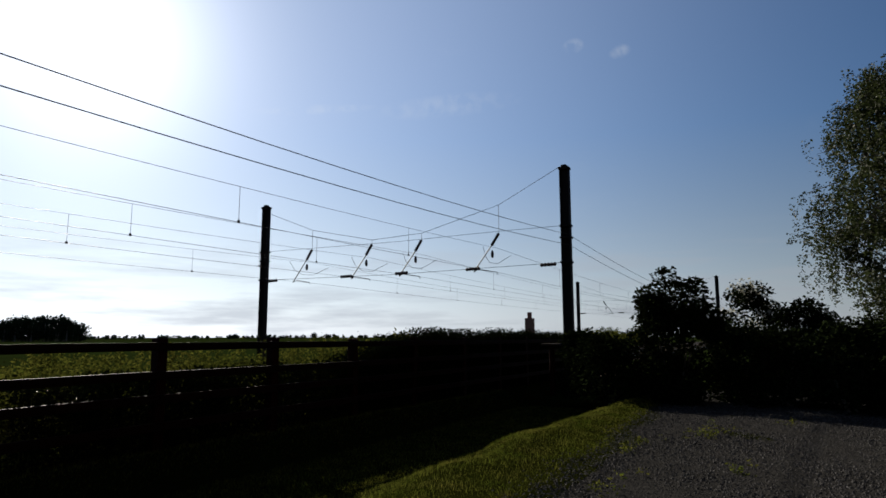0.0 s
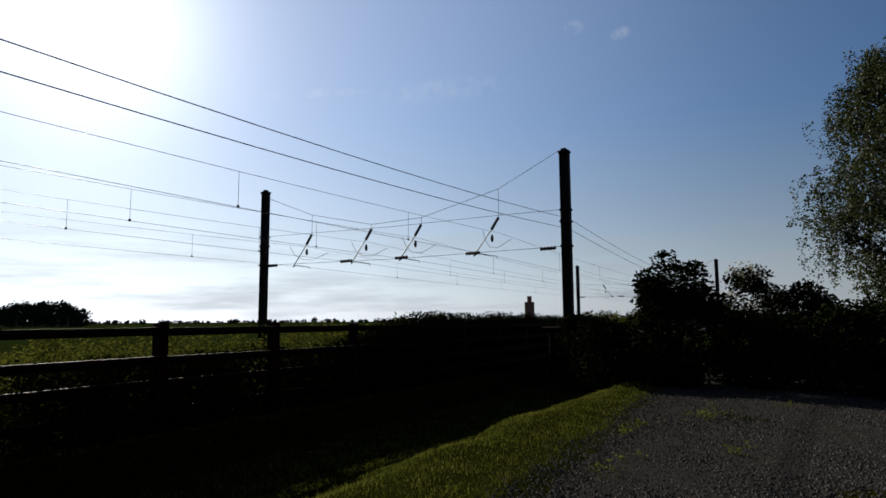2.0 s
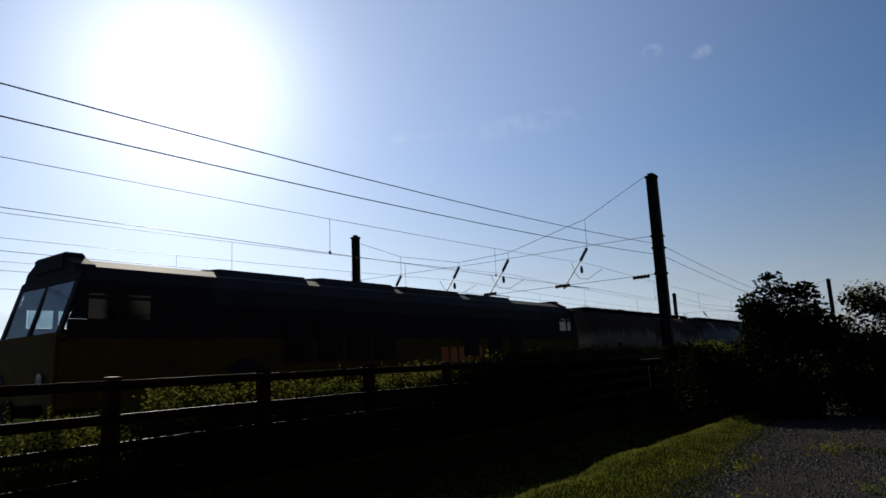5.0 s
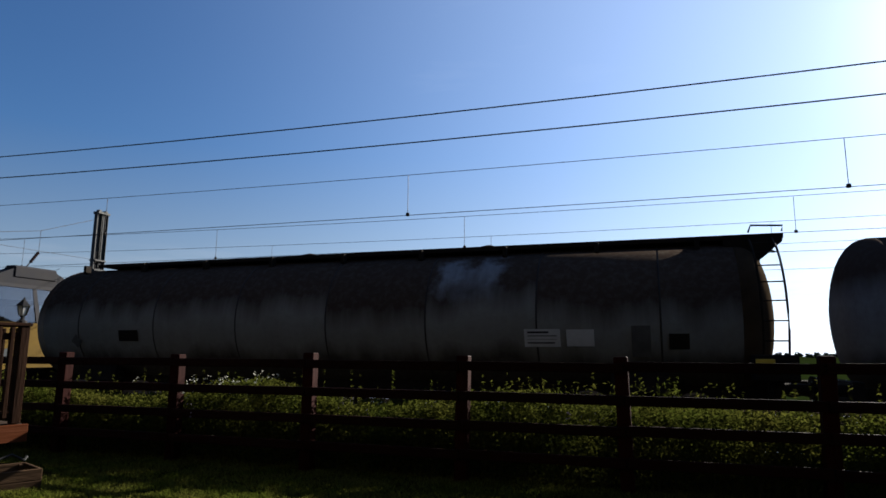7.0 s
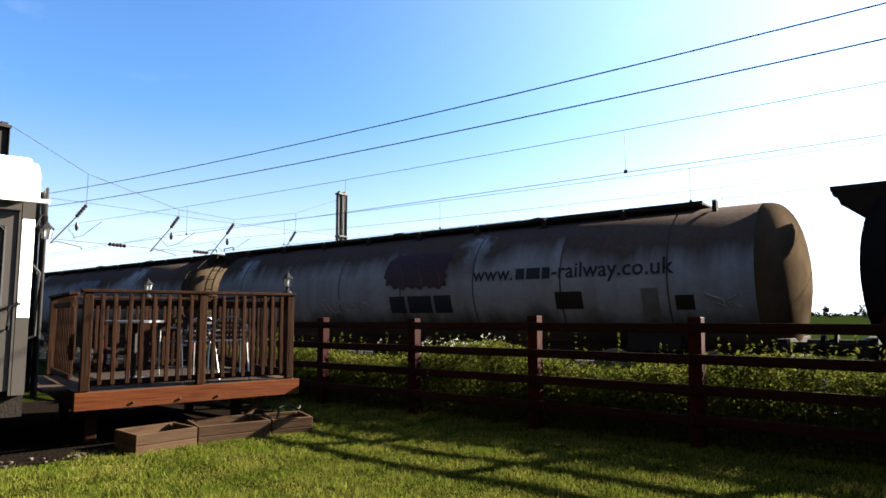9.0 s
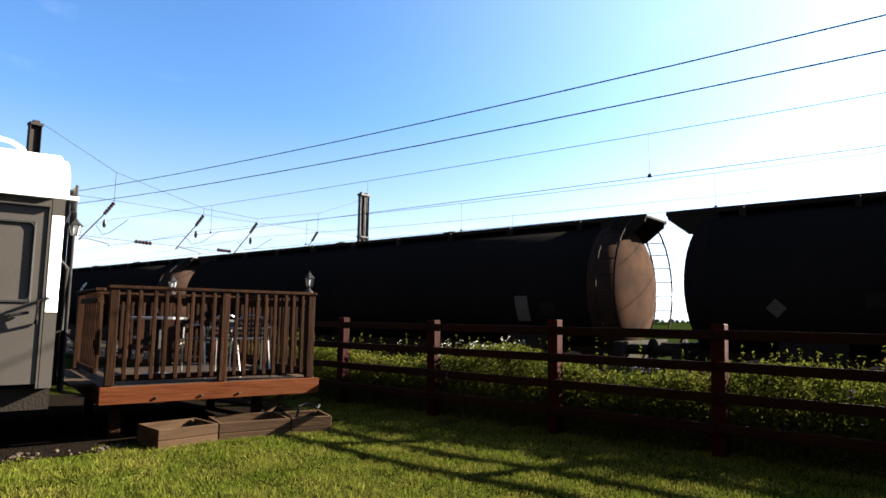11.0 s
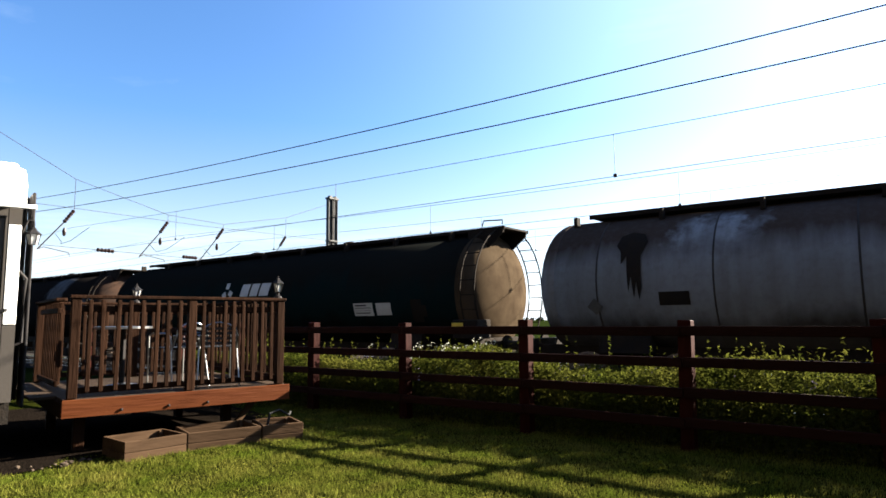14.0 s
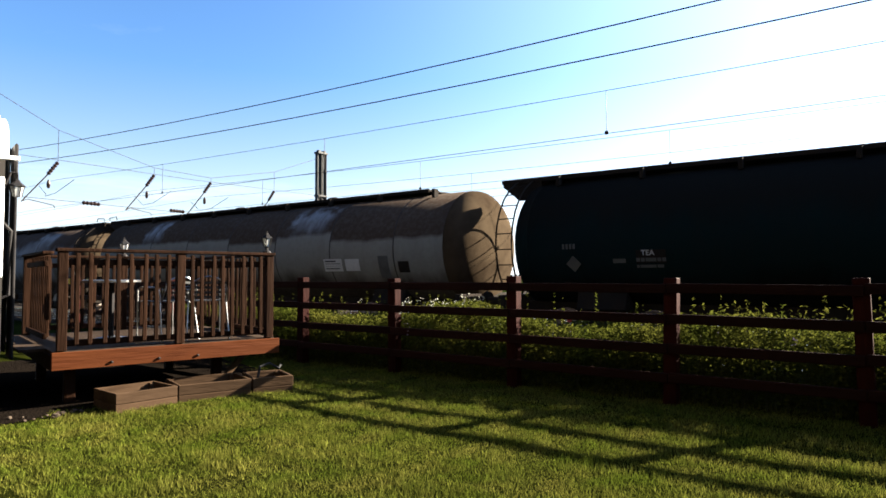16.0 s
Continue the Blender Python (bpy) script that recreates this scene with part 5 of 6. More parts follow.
    # gangway bellows
    for k in range(4):
        bm = bmesh.new()
        x = 0.005 + 0.032 * k
        box(bm, x, 0.85 + 0.02 * (k % 2), 0.55, x + 0.027, 0.98, 2.62, 0.01)
        box(bm, x, 1.78, 0.55, x + 0.027, 1.90 - 0.02 * (k % 2), 2.62, 0.01)
        box(bm, x, 0.98, 2.48, x + 0.027, 1.78, 2.62, 0.01)
        part("bellows_fold", bm, M_RUBBER, c)
    bm = bmesh.new()
    box(bm, 0.135, 0.60, 0.50, 0.165, 0.94, 2.62, 0.01)
    box(bm, 0.135, 1.82, 0.50, 0.165, 1.96, 2.62, 0.01)
    box(bm, 0.135, 0.94, 2.50, 0.165, 1.82, 2.62, 0.01)
    part("gangway_faceplate", bm, M_BLACK, c)
    bm = bmesh.new()
    box(bm, -L, 0.1, 0.42, 0.0, Wd - 0.1, 0.615)
    for x in (-1.6, -4.2):
        box(bm, x - 1.2, 0.35, 0.02, x + 1.2, 0.5, 0.42, 0.03)
    part("underframe", bm, M_UNDER, c)
    for x in (-0.9, -2.4):
        bm = bmesh.new()
        lathe(bm, [(0.08, -0.07), (0.42, -0.05), (0.45, 0.06), (0.1, 0.07)], 22, pose(x, 0.7, 0.40, 90))
        part("wheel", bm, M_UNDER, c)
    lantern("carriage_lantern", "black wall lantern with pale glass on the carriage end", pose(*CORNER, 0, 0, 0, YARD) @ pose(0.12, 0.25, 1.98), bracket=True)


def lantern(name, label, m, bracket=False, scale=1.0):
    t = thing(name, label, "lantern", "lanterns", at=m)
    bm = bmesh.new()
    if bracket:
        tube(bm, [(-0.12, 0, 0.10), (-0.05, 0, 0.30), (0.0, 0, 0.30), (0.0, 0, 0.24)], 0.012, 6)
    else:
        lathe(bm, [(0.05, 0.0), (0.045, 0.02), (0.02, 0.035), (0.018, 0.06), (0.03, 0.075)], 10)
    part("mount", bm, M_BLACK, t)
    bm = bmesh.new()
    lathe(bm, [(0.035, 0.076), (0.055, 0.17), (0.055, 0.172)], 6)
    part("glass", bm, M_LAMPGLASS, t, "pale lantern glass")
    bm = bmesh.new()
    for k in range(6):
        a = k * math.pi / 3
        rod(bm, (0.038 * math.cos(a), 0.038 * math.sin(a), 0.075), (0.058 * math.cos(a), 0.058 * math.sin(a), 0.173), 0.005, seg=4)
    part("frame", bm, M_BLACK, t)
    bm = bmesh.new()
    lathe(bm, [(0.075, 0.172), (0.07, 0.18), (0.03, 0.215), (0.022, 0.235), (0.008, 0.24), (0.010, 0.25), (0.003, 0.265)], 6)
    part("cap", bm, M_BLACK, t)
    return t


# ---------------------------------------------------------------- deck with rail, furniture and planters
DECK = (-6.62, 2.73)
DECK_L, DECK_D, DECK_Z = 2.27, 2.4, 0.585


def make_deck():
    at = pose(*DECK, 0, 0, 0, YARD)
    d = thing("timber_deck", "raised brown timber deck with railings beside the carriage", "deck", at=at)
    n = 18
    for k in range(n):
        bm = bmesh.new()
        w = DECK_D / n
        box(bm, 0.05 if k < 3 else -0.18, 0.0, -0.03, DECK_L + 0.05, w - 0.006, 0.0, 0.003)
        p = part("deck_board", bm, M_DECK, d)
        p.matrix_basis = pose(0, k * w + 0.03, DECK_Z)
    bm = bmesh.new()
    box(bm, 0.03, -0.045, DECK_Z - 0.175, DECK_L + 0.08, -0.002, DECK_Z - 0.005, 0.004)
    fa = part("fascia_board", bm, M_FASCIA, d, "orange-brown plank along the deck edge")
    for x in (0.55, 1.0, 1.4):
        bm = bmesh.new()
        lathe(bm, [(0.014, 0), (0.014, 0.012), (0.006, 0.016)], 8, pose(x, -0.046, DECK_Z - 0.13, 90))
        part("bolt", bm, M_BLACK, fa)
    bm = bmesh.new()
    box(bm, 0.03, -0.0, DECK_Z - 0.175, 0.07, DECK_D + 0.05, DECK_Z - 0.035)
    part("fascia_board", bm, M_BALUSTER, d)
    bm = bmesh.new()
    box(bm, DECK_L + 0.04, 0.0, DECK_Z - 0.175, DECK_L + 0.08, DECK_D + 0.05, DECK_Z - 0.035)
    part("fascia_board", bm, M_BALUSTER, d)
    for k in range(4):
        bm = bmesh.new()
        x = 0.14 + k * 0.64
        box(bm, x, 0.02, DECK_Z - 0.16, x + 0.045, DECK_D, DECK_Z - 0.033)
        part("joist", bm, M_BALUSTER, d)
    for x, y in ((0.25, 0.35), (1.75, 0.35), (0.25, 2.1), (1.75, 2.1)):
        bm = bmesh.new()
        box(bm, x - 0.05, y - 0.05, 0.0, x + 0.05, y + 0.05, DECK_Z - 0.165, 0.005)
        part("leg", bm, M_BALUSTER, d)
    bm = bmesh.new()
    slab(bm, [(1.80, 0.3, 0.12), (1.88, 0.3, 0.12), (2.14, 0.3, 0.42), (2.06, 0.3, 0.42)], 0.05)
    part("brace", bm, M_PLANTER, d)
    # railings: front, both sides, back
    TOP = DECK_Z + 1.0

    def post(x, y):
        bm = bmesh.new()
        box(bm, x - 0.042, y - 0.042, DECK_Z + 0.002, x + 0.042, y + 0.042, TOP - 0.035, 0.005)
        part("rail_post", bm, M_BALUSTER, d)

    def run(a, b, skip=0.0, count=8):
        a, b = Vector(a), Vector(b)
        u = (b - a).normalized()
        q = math.degrees(math.atan2(u.y, u.x))
        ln = (b - a).length
        bm = bmesh.new()
        box(bm, -0.06, -0.055, TOP - 0.034, ln + 0.06, 0.055, TOP, 0.006)
        p = part("handrail", bm, M_BALUSTER, d)
        p.matrix_basis = pose(a.x, a.y, 0, 0, 0, q)
        for z in (TOP - 0.135, DECK_Z + 0.075):
            bm = bmesh.new()
            box(bm, 0.045, -0.018, z - 0.03, ln - 0.045, 0.018, z + 0.03, 0.004)
            p = part("stringer", bm, M_BALUSTER, d)
            p.matrix_basis = pose(a.x, a.y, 0, 0, 0, q)
        bm = bmesh.new()
        box(bm, -0.019, -0.014, DECK_Z + 0.06, 0.019, 0.014, TOP - 0.045, 0.004)
        me = bpy.data.meshes.new("baluster")
        bm.to_mesh(me)
        bm.free()
        me.materials.append(M_BALUSTER)
        for k in range(count):
            s = (k + 1) / (count + 1) * ln
            o = new("baluster", me)
            o.parent = d
            o.matrix_basis = pose(a.x + u.x * s, a.y + u.y * s, 0, 0, 0.5 * math.sin(k * 4.1), q) @ pose(0, -0.033, 0)
    for x, y in ((0.12, 0.04), (1.23, 0.04), (DECK_L - 0.02, 0.04), (0.12, DECK_D), (1.23, DECK_D), (DECK_L - 0.02, DECK_D)):
        post(x, y)
    run((0.12, 0.04), (1.23, 0.04), count=8)
    run((1.235, 0.04), (DECK_L - 0.02, 0.04), count=8)
    run((0.12, DECK_D), (1.23, DECK_D), count=8)
    run((1.235, DECK_D), (DECK_L - 0.02, DECK_D), count=8)
    run((DECK_L - 0.02, 0.10), (DECK_L - 0.02, DECK_D - 0.06), count=15)
    run((0.12, 0.95), (0.12, DECK_D - 0.06), count=10)
    lantern("deck_lantern", "small black lantern standing on the deck railing", at @ pose(DECK_L - 0.05, 0.04, TOP))
    lantern("deck_lantern", "small black lantern standing on the rear deck railing", at @ pose(1.23, DECK_D, TOP))
    # round table and two metal chairs
    t = thing("bistro_table", "small metal table with a pale rimmed top on the deck", "table", at=at @ pose(0.74, 0.85, DECK_Z + 0.001))
    bm = bmesh.new()
    lathe(bm, [(0.29, 0.655), (0.30, 0.66), (0.30, 0.682), (0.28, 0.685)], 24)
    part("tabletop", bm, M_CHROME, t)
    bm = bmesh.new()
    rod(bm, (0, 0, 0.03), (0, 0, 0.654), 0.03)
    part("pedestal", bm, M_BLACK, t)
    bm = bmesh.new()
    for k in range(4):
        a = k * math.pi / 2
        rod(bm, (0, 0, 0.05), (0.25 * math.cos(a), 0.25 * math.sin(a), 0.012), 0.012)
    part("foot", bm, M_CHROME, t)
    for x, y, r in ((1.25, 0.60, 196), (1.66, 0.52, 170)):
        chair(at @ pose(x, y, DECK_Z + 0.001, 0, 0, r))
    # planters in front
    for px, py, head, w, dp in ((-5.99, 3.07, 86, 0.60, 0.50), (-5.945, 3.68, 72, 0.74, 0.56), (-5.71, 4.40, 66, 0.44, 0.52)):
        m0 = pose(px, py, 0, 0, 0, head)
        p = thing("wooden_planter", "low weathered wooden planter box on the lawn", "planter", "planters before the deck", at=m0)
        for z in (0.003, 0.108):
            for x0, y0, x1, y1 in ((0, 0, w, 0.028), (0, dp - 0.028, w, dp), (0, 0.03, 0.028, dp - 0.03), (w - 0.028, 0.03, w, dp - 0.03)):
                bm = bmesh.new()
                box(bm, x0, y0, z, x1, y1, z + 0.102, 0.004)
                part("plank", bm, M_PLANTER, p)
        for x0, y0 in ((0.03, 0.03), (w - 0.07, 0.03), (0.03, dp - 0.07), (w - 0.07, dp - 0.07)):
            bm = bmesh.new()
            box(bm, x0, y0, 0.005, x0 + 0.04, y0 + 0.04, 0.2)
            part("corner_batten", bm, M_PLANTER, p)
        bm = bmesh.new()
        box(bm, 0.03, 0.03, 0.004, w - 0.03, dp - 0.03, 0.05)
        part("soil", bm, M_SOIL, p)
    bm = bmesh.new()
    tube(bm, [(0, 0, 0.1), (0.05, 0.02, 0.3), (0.16, 0.05, 0.33), (0.26, 0.02, 0.27), (0.3, 0.1, 0.29)], 0.014, 6)
    hose = part("hose_end", bm, M_RUBBER)
    hose.matrix_basis = m0 @ pose(0.08, 0.2, 0)
    tagged(hose, "dark bent hose end lying in the planter", "hose")


def chair(m):
    c = thing("metal_chair", "shiny aluminium bistro chair with a rounded back", "chair", "chairs on the deck", at=m)
    for s in (-0.22, 0.22):
        bm = bmesh.new()
        tube(bm, [(s, -0.2, 0.0), (s, -0.2, 0.57), (s, -0.14, 0.60), (s, 0.12, 0.60), (s * 0.95, 0.20, 0.57), (s * 0.9, 0.22, 0.42)], 0.0095, 7)
        part("front_leg", bm, M_CHROME, c)
        bm = bmesh.new()
        tube(bm, [(s * 1.05, 0.30, 0.0), (s * 0.95, 0.22, 0.42), (s * 0.92, 0.26, 0.58)], 0.0095, 7)
        part("rear_leg", bm, M_CHROME, c)
    bm = bmesh.new()
    tube(bm, [(-0.2, 0.24, 0.45)] + [(-0.2 * math.cos(math.pi * k / 8), 0.30 - 0.0, 0.57 + 0.15 * math.sin(math.pi * k / 8)) for k in range(9)] + [(0.2, 0.24, 0.45)], 0.0095, 7)
    part("back_frame", bm, M_CHROME, c)
    for k in range(4):
        bm = bmesh.new()
        slab(bm, [(-0.19, 0.275 + 0.01 * k, 0.47 + k * 0.055), (0.19, 0.275 + 0.01 * k, 0.47 + k * 0.055), (0.19, 0.275 + 0.01 * k, 0.50 + k * 0.055), (-0.19, 0.275 + 0.01 * k, 0.50 + k * 0.055)], 0.006)
        part("back_slat", bm, M_GALV, c)
    for k in range(6):
        bm = bmesh.new()
        box(bm, -0.21, -0.2 + k * 0.07, 0.435, 0.21, -0.15 + k * 0.07, 0.445)
        part("seat_slat", bm, M_GALV, c)
    return c


# ---------------------------------------------------------------- plants


def make_planting():
    # nettles and weeds on the bank between fence and line
    n = 4400
    x = rng.uniform(-11, 22, n)
    y = 6.58 + 3.5 * rng.random(n) ** 2.0
    C, S, H = [], [], []
    for i in range(n):
        g = ground_height(x[i], y[i])
        tall = 0.72 + 0.28 * noise.noise((x[i] * 0.5, y[i] * 0.7, 2)) + 0.15 * rng.random() - 0.25 * g
        if x[i] > 4.0:
            tall += 0.36 if y[i] < 7.6 else 0.2
        k = 105
        f = rng.random(k) ** 0.7
        r = 0.13 * (1 - 0.5 * f)
        # low growth put in the near-black leaf colour: paints the weeds' shaded foot
        if 3.4 < x[i] <= 8.6 and y[i] < 7.1:
            k = 150
            f = rng.random(k)
            r = 0.15
            tall = 0.84 + 0.14 * noise.noise((x[i] * 1.1, 3, 6)) + 0.1 * rng.random()
        if x[i] > 8.6 and y[i] < 7.1:
            k = 360
            f = rng.random(k)
            r = 0.17
            tall = 0.90 + 0.12 * noise.noise((x[i] * 0.9, 1, 6)) + min(0.5, (x[i] - 8.4) * 0.2) * (0.6 + 0.6 * rng.random())
        back = 0.0 if k > 120 else 0.05
        (H if k > 120 else C).append(np.stack([x[i] + r * rng.normal(size=k), np.maximum(6.47 if k > 120 else 6.58, y[i] + back + r * rng.normal(size=k)), g + f * tall], 1))
        S.append([(x[i] - 0.006, y[i], g), (x[i] + 0.006, y[i], g), (x[i] + 0.004 + 0.06 * rng.normal(), y[i] + 0.03, g + tall)])
    ob = quads("nettles", leaf_quads(np.concatenate(C), 0.022, 0.7, 2.3), M_LEAF)
    tagged(ob, "dense green nettles and weeds behind the fence", "weeds", kind="stuff")
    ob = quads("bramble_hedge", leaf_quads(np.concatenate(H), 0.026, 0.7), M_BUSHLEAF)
    tagged(ob, "dense brambles against the fence, leaves near black to stand for shade", "brambles", kind="stuff")
    ob = quads("weed_stems", np.array(S), M_STEM, n=3)
    tagged(ob, "thin green stems of the weeds", "stems", kind="stuff")
    # single shoots that stand out of the mass
    C = []
    for i in range(330):
        px, py = rng.uniform(-10, 14), 6.7 + 1.2 * rng.random() ** 2
        g = ground_height(px, py)
        top = 0.8 + 0.35 * rng.random() + (0.3 if px > 6.5 else 0.0)
        f = rng.random(30) ** 0.6
        wide = 0.03 * (1.15 - f)
        C.append(np.stack([px + wide * rng.normal(size=30), py + wide * rng.normal(size=30), g + f * top], 1))
    ob = quads("nettle_shoots", leaf_quads(np.concatenate(C), 0.014, 0.6, 3.0), M_LEAF)
    tagged(ob, "single nettle shoots rising above the weeds", "weeds", kind="stuff")
    # flowering heads
    for name, cx, cy, sx, cnt, mat, lab, top in (("cow_parsley", -5.1, 7.4, 0.5, 60, M_BLOSSOM, "white cow parsley heads among the nettles", 1.12),
                                                 ("dead_nettle_flowers", -2.6, 7.6, 1.9, 160, M_PURPLE, "mauve flower spikes among the nettles", 0.86)):
        C = []
        for i in range(cnt):
            px, py = cx + sx * rng.normal(), cy + 0.4 * rng.normal()
            pz = ground_height(px, py) + top + 0.06 * rng.normal() - 0.2
            C.append(np.array([px, py, pz]) + rng.normal(size=(7, 3)) * np.array([0.035, 0.035, 0.02 if mat is M_BLOSSOM else 0.05]))
        ob = quads(name, leaf_quads(np.concatenate(C), 0.02, 0.4, 1.2), mat)
        tagged(ob, lab, "flowers", kind="stuff")
    # brighter broad-leaved clump by the fence
    C = []
    for i in range(110):
        px, py = -0.45 + 0.55 * rng.normal(), 7.0 + 0.2 * rng.random()
        f = rng.random(26)
        C.append(np.stack([px + 0.12 * rng.normal(size=26), py + 0.12 * rng.normal(size=26), f * (0.8 + 0.25 * rng.random())], 1))
    ob = quads("willowherb", leaf_quads(np.concatenate(C), 0.014, 0.6, 3.4), M_LEAF)
    tagged(ob, "bright green willowherb clump behind the fence", "weeds", kind="stuff")


def leaf_cloud(lobes, n, size, mat, name, parent, gen, up=0.5, long=1.9):
    """Leaves scattered through overlapping lobes, thick towards their skins."""
    C = []
    w = np.array([l[3] ** 2 for l in lobes])
    cnt = np.maximum(1, (n * w / w.sum()).astype(int))
    for (cx, cy, cz, r, sq), k in zip(lobes, cnt):
        d = gen.normal(size=(k, 3))
        d /= np.linalg.norm(d, axis=1)[:, None]
        q = r * gen.random(k)[:, None] ** 0.35 * gen.uniform(0.8, 1.15, (k, 1))
        p = d * q
        p[:, 2] *= sq
        C.append(p + np.array([cx, cy, cz]))
    return quads(name, leaf_quads(np.concatenate(C), size, up, long, gen), mat, parent)


def bush(name, label, x, y, r, h, leaves, size, mat, seed, blossom=0, category="bush"):
    gen = np.random.default_rng(seed)
    t = thing(name, label, category, at=pose(x, y, 0))
    lobes = []
    for k in range(7):
        a = gen.uniform(0, 6.28)
        tip = (r * 0.5 * math.cos(a), r * 0.5 * math.sin(a), h * gen.uniform(0.4, 0.75))
        bm = bmesh.new()
        rod(bm, (0.05 * math.cos(a), 0.05 * math.sin(a), -0.02), tip, 0.035, 0.012, 6)
        part("stem", bm, M_BARK, t)
    for k in range(46):
        a = gen.uniform(0, 6.28)
        f = gen.random()
        rr = r * math.sqrt(gen.random()) * (1.0 - 0.55 * f * f)
        s = r * gen.uniform(0.26, 0.46)
        lobes.append((rr * math.cos(a), rr * math.sin(a), 0.1 + f * (h - s * 0.8), s, 0.9))
    leaf_cloud(lobes, leaves, size, mat, "foliage", t, gen)
    if blossom:
        pick = [l for l in lobes if l[2] > h * 0.5]
        leaf_cloud([(a, b, c + s * 0.4, s * 0.8, 1) for a, b, c, s, q in pick], blossom, size * 0.8, M_BLOSSOM, "blossom", t, gen)
    return t


def birch(x, y, h, seed):
    gen = np.random.default_rng(seed)
    t = thing("birch_tree", "tall birch with drooping fine-leaved branches", "tree", at=pose(x, y, 0))
    bm = bmesh.new()
    tube_pts = [(0, 0, -0.05), (0.1, 0.05, h * 0.3), (-0.05, 0.1, h * 0.6), (0.1, 0.0, h * 0.95)]
    for a, b, r0, r1 in zip(tube_pts, tube_pts[1:], (0.17, 0.12, 0.07), (0.12, 0.07, 0.02)):
        rod(bm, a, b, r0, r1, 10)
    part("trunk", bm, M_BARK, t)
    C = []
    for k in range(150):
        f = gen.random() ** 0.8
        z0 = h * (0.12 + 0.84 * f)
        a = gen.uniform(0, 6.28)
        reach = 2.3 * (1 - abs(f - 0.54) ** 1.7 * 1.9) * gen.uniform(0.55, 1.08)
        p0 = Vector((0.03, 0.03, max(0.8, z0 - reach * 0.5)))
        p1 = Vector((math.cos(a) * reach * 0.65, math.sin(a) * reach * 0.65, z0 + 0.1))
        p2 = Vector((math.cos(a) * reach, math.sin(a) * reach, z0 - 0.1))
        bm = bmesh.new()
        rod(bm, p0, p1, 0.022, 0.012, 5)
        rod(bm, p1, p2, 0.012, 0.004, 5)
        part("limb", bm, M_BARK, t)
        for j in range(13):  # hanging twigs
            q = p1.lerp(p2, gen.random()) if gen.random() < 0.65 else p0.lerp(p1, 0.4 + 0.6 * gen.random())
            q = q + Vector(gen.normal(size=3)) * 0.13
            drop = gen.uniform(0.2, 0.75)
            m = 44
            sdn = gen.random(m)
            C.append(np.stack([q.x + 0.06 * gen.normal(size=m), q.y + 0.06 * gen.normal(size=m), q.z - sdn * drop + 0.03 * gen.normal(size=m)], 1))
    quads("crown", leaf_quads(np.concatenate(C), 0.040, 0.8, 1.5, gen), M_BIRCHLEAF, t)
    return t


def tree_and_bushes():
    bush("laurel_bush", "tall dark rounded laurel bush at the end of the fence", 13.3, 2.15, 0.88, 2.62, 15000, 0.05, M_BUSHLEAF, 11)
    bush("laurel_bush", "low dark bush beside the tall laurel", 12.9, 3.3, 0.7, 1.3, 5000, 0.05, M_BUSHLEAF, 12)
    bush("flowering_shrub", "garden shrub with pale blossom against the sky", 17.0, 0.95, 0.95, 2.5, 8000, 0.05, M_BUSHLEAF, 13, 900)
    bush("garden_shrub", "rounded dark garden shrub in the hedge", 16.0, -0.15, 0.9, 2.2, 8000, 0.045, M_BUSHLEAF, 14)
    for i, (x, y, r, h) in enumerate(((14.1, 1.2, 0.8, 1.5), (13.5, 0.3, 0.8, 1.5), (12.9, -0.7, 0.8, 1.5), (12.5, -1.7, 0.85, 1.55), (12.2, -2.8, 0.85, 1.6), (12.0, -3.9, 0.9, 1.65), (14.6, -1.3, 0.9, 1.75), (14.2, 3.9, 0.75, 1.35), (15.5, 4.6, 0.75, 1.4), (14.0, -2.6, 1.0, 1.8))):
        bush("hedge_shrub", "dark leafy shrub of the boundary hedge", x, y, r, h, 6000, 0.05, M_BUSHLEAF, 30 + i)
    birch(16.3, -2.3, 7.4, 5)
    gen = np.random.default_rng(77)
    lob = []
    for k in range(46):
        x = gen.uniform(10.5, 34)
        lob.append((x, gen.uniform(7.0, 8.8), gen.uniform(0.5, 0.95) + 0.02 * (x - 10), gen.uniform(0.3, 0.55), 1.0))
    sc = leaf_cloud(lob, 15000, 0.05, M_LEAF, "bramble_bank", None, gen)
    tagged(sc, "bramble and weeds on the bank between fence and masts", "scrub", kind="stuff")
    # a pale flat board on the last fence post
    b = thing("notice_board", "small pale weathered board at the end of the fence", "board", at=pose(13.9, 4.9, 0))
    bm = bmesh.new()
    box(bm, -0.05, -0.05, 0, 0.05, 0.05, 1.1, 0.005)
    part("post", bm, M_FENCE, b)
    bm = bmesh.new()
    box(bm, -0.25, -0.2, 1.102, 0.25, 0.2, 1.15, 0.006, pose(0, 0, 0, 0, 0, 12))
    part("top_board", bm, M_DECK, b)


def far_tree(name, label, x, y, r, h, n, size, seed):
    gen = np.random.default_rng(seed)
    t = thing(name, label, "tree", "far trees", at=pose(x, y, -0.5))
    bm = bmesh.new()
    rod(bm, (0, 0, 0), (0, 0, h * 0.6), r * 0.07, r * 0.03, 6)
    part("trunk", bm, M_BARK, t)
    lobes = []
    for k in range(14):
        a, f = gen.uniform(0, 6.28), gen.random()
        q = r * 0.7 * gen.random() * (1 - 0.5 * f)
        lobes.append((q * math.cos(a), q * math.sin(a), h * (0.12 + 0.72 * f), r * gen.uniform(0.32, 0.5), 0.85))
    leaf_cloud(lobes, n, size, M_FARTREE, "crown", t, gen, 0.8, 1.3)


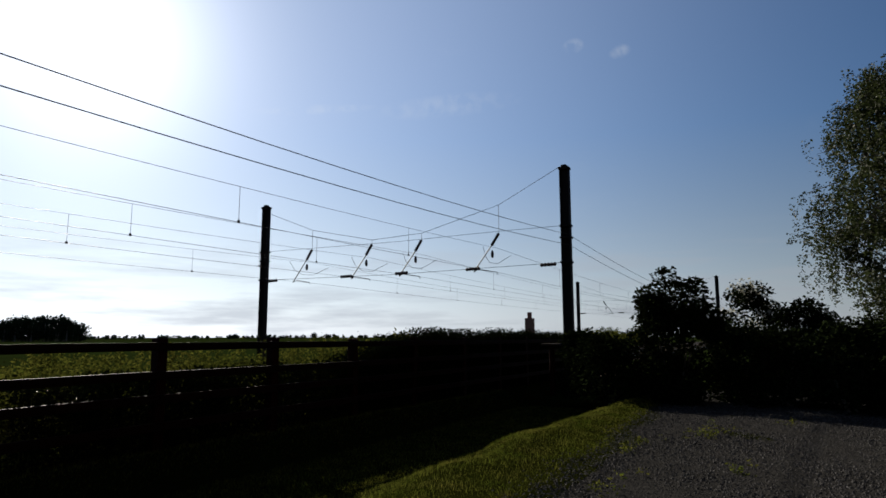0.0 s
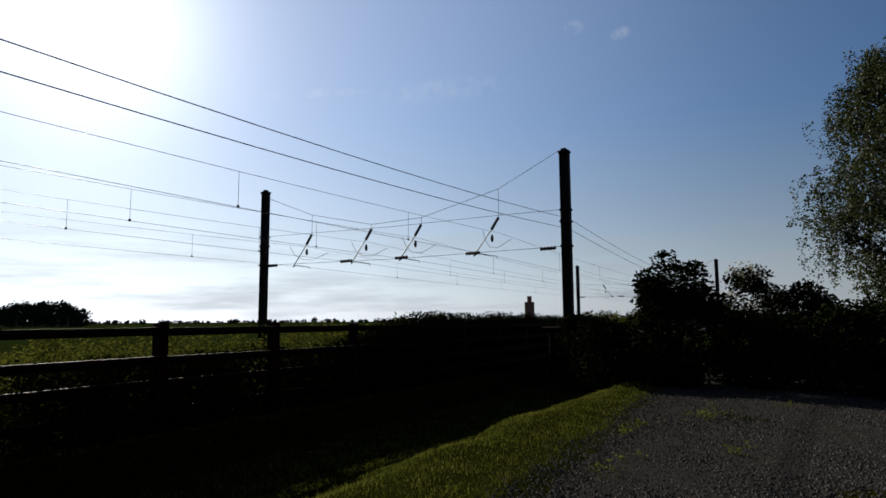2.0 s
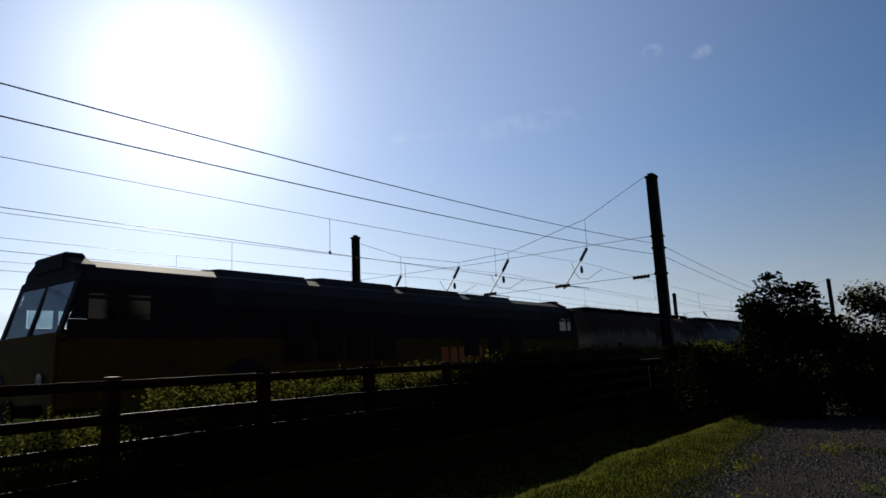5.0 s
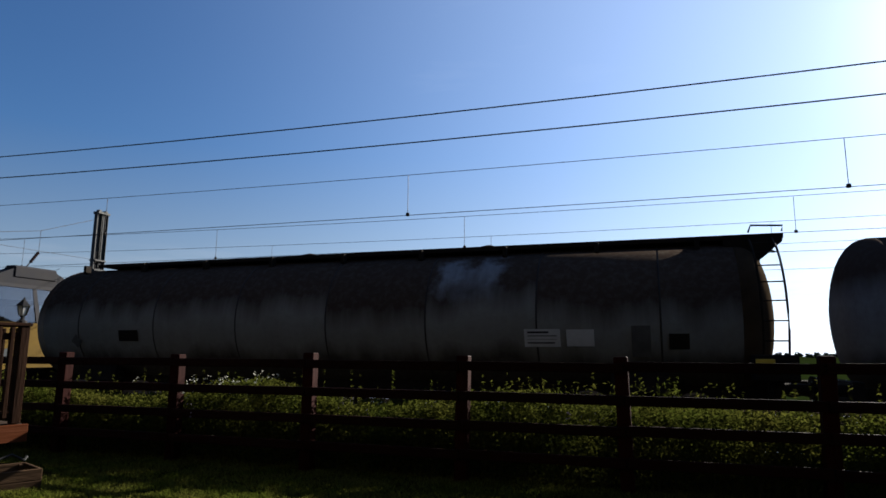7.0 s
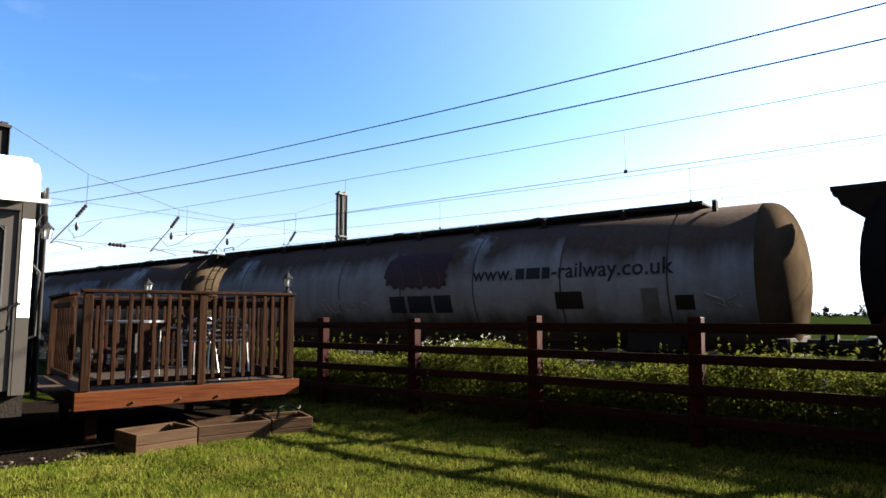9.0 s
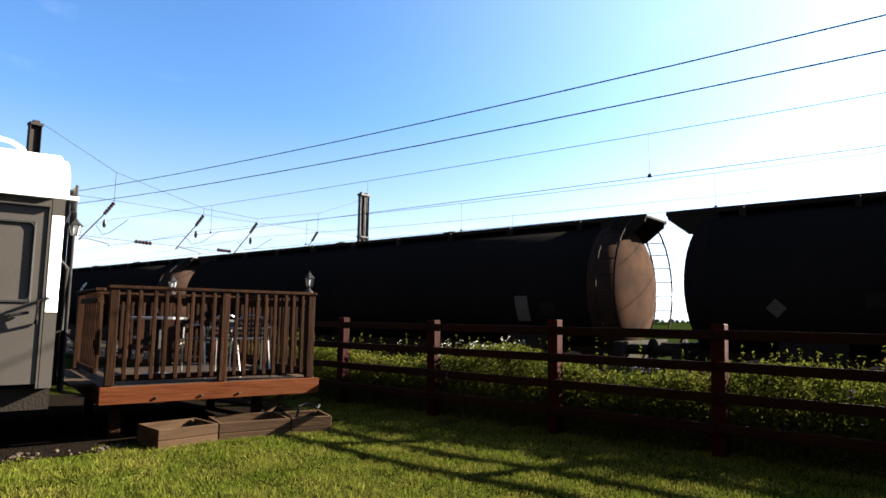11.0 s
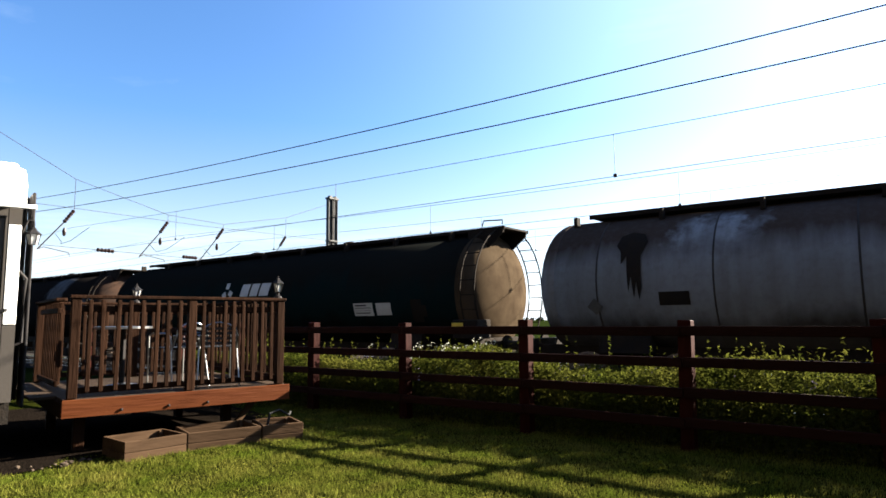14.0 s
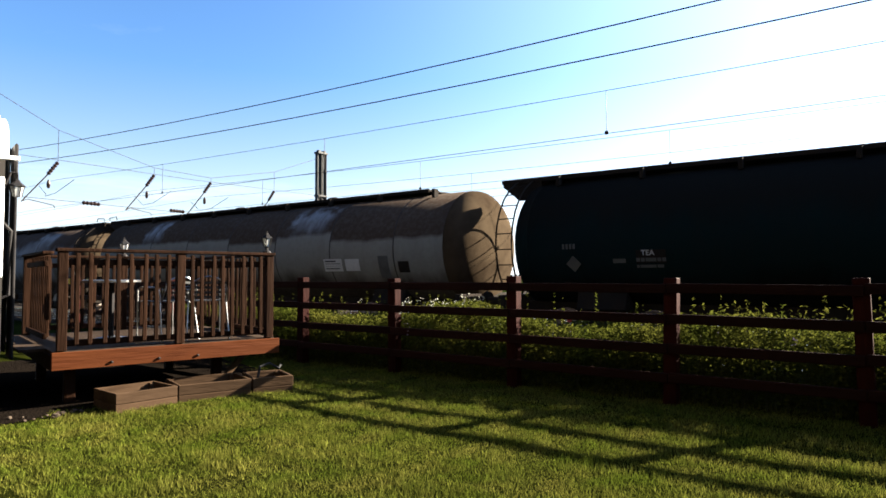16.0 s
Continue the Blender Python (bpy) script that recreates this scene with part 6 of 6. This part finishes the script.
def make_far():
    gen = np.random.default_rng(99)

    def at(az, d):
        return d * math.cos(radians(az)), d * math.sin(radians(az))
    # copse
    for k in range(34):
        az, d = 58.2 + 5.6 * (k + gen.random()) / 34, 330 + 50 * gen.random()
        x, y = at(az, d)
        edge = max(0.0, math.sin(math.pi * (az - 58.0) / 6.0)) ** 0.5
        far_tree("copse_tree", "dark tree of a small wood in the fields", x, y, 5.4, (11.4 + 1.5 * gen.random()) * (0.45 + 0.6 * edge), 420, 0.75, 200 + k)
    for az, d, h in ((68.2, 300, 5.2), (69.4, 300, 6.4), (70.6, 310, 5.6), (72.4, 320, 6.0), (94.5, 420, 8.5), (96.8, 430, 7), (98.5, 410, 9), (100.5, 440, 7.5), (32.6, 420, 5.0), (103, 430, 8), (92, 440, 7)):
        x, y = at(az, d)
        far_tree("field_tree", "lone dark tree on the field edge", x, y, h * 0.55, h, 350, 0.6, int(az * 10))
    # hedgerows along the horizon
    lob = []
    for k in range(1100):
        az = gen.uniform(-35, 185)
        d = gen.uniform(620, 1100)
        x, y = at(az, d)
        h = 3.2 + 3.2 * max(0, noise.noise((az * 0.35, d * 0.002, 4))) + 2 * gen.random()
        lob.append((x, y, h * 0.5 - 0.5, h * 0.55, 0.9))
    ob = leaf_cloud(lob, 40000, 1.5, M_FARTREE, "horizon_hedgerows", None, gen, 0.8, 1.4)
    tagged(ob, "thin dark line of hedges and trees on the horizon", "hedgerow", kind="stuff")
    # small house end with chimney beyond the line
    x, y = at(21.3, 75)
    hs = thing("lineside_building", "small dark building with a chimney beyond the bushes", "building", at=pose(x, y, -0.5, 0, 0, 21))
    bm = bmesh.new()
    box(bm, -1.0, -0.55, 0, 1.0, 0.55, 3.9)
    part("wall", bm, M_BRICK, hs)
    bm = bmesh.new()
    box(bm, -0.3, -0.25, 3.9, 0.3, 0.25, 4.6)
    part("chimney", bm, M_BRICK, hs)
# ---------------------------------------------------------------- all together
make_ground()
make_gravel()
make_tracks()
make_fence()
make_overhead()
make_sky_blockers()
make_shaded_earth()
train = make_train()
make_carriage()
make_deck()
make_planting()
make_far()
make_grass()
tree_and_bushes()
motions()
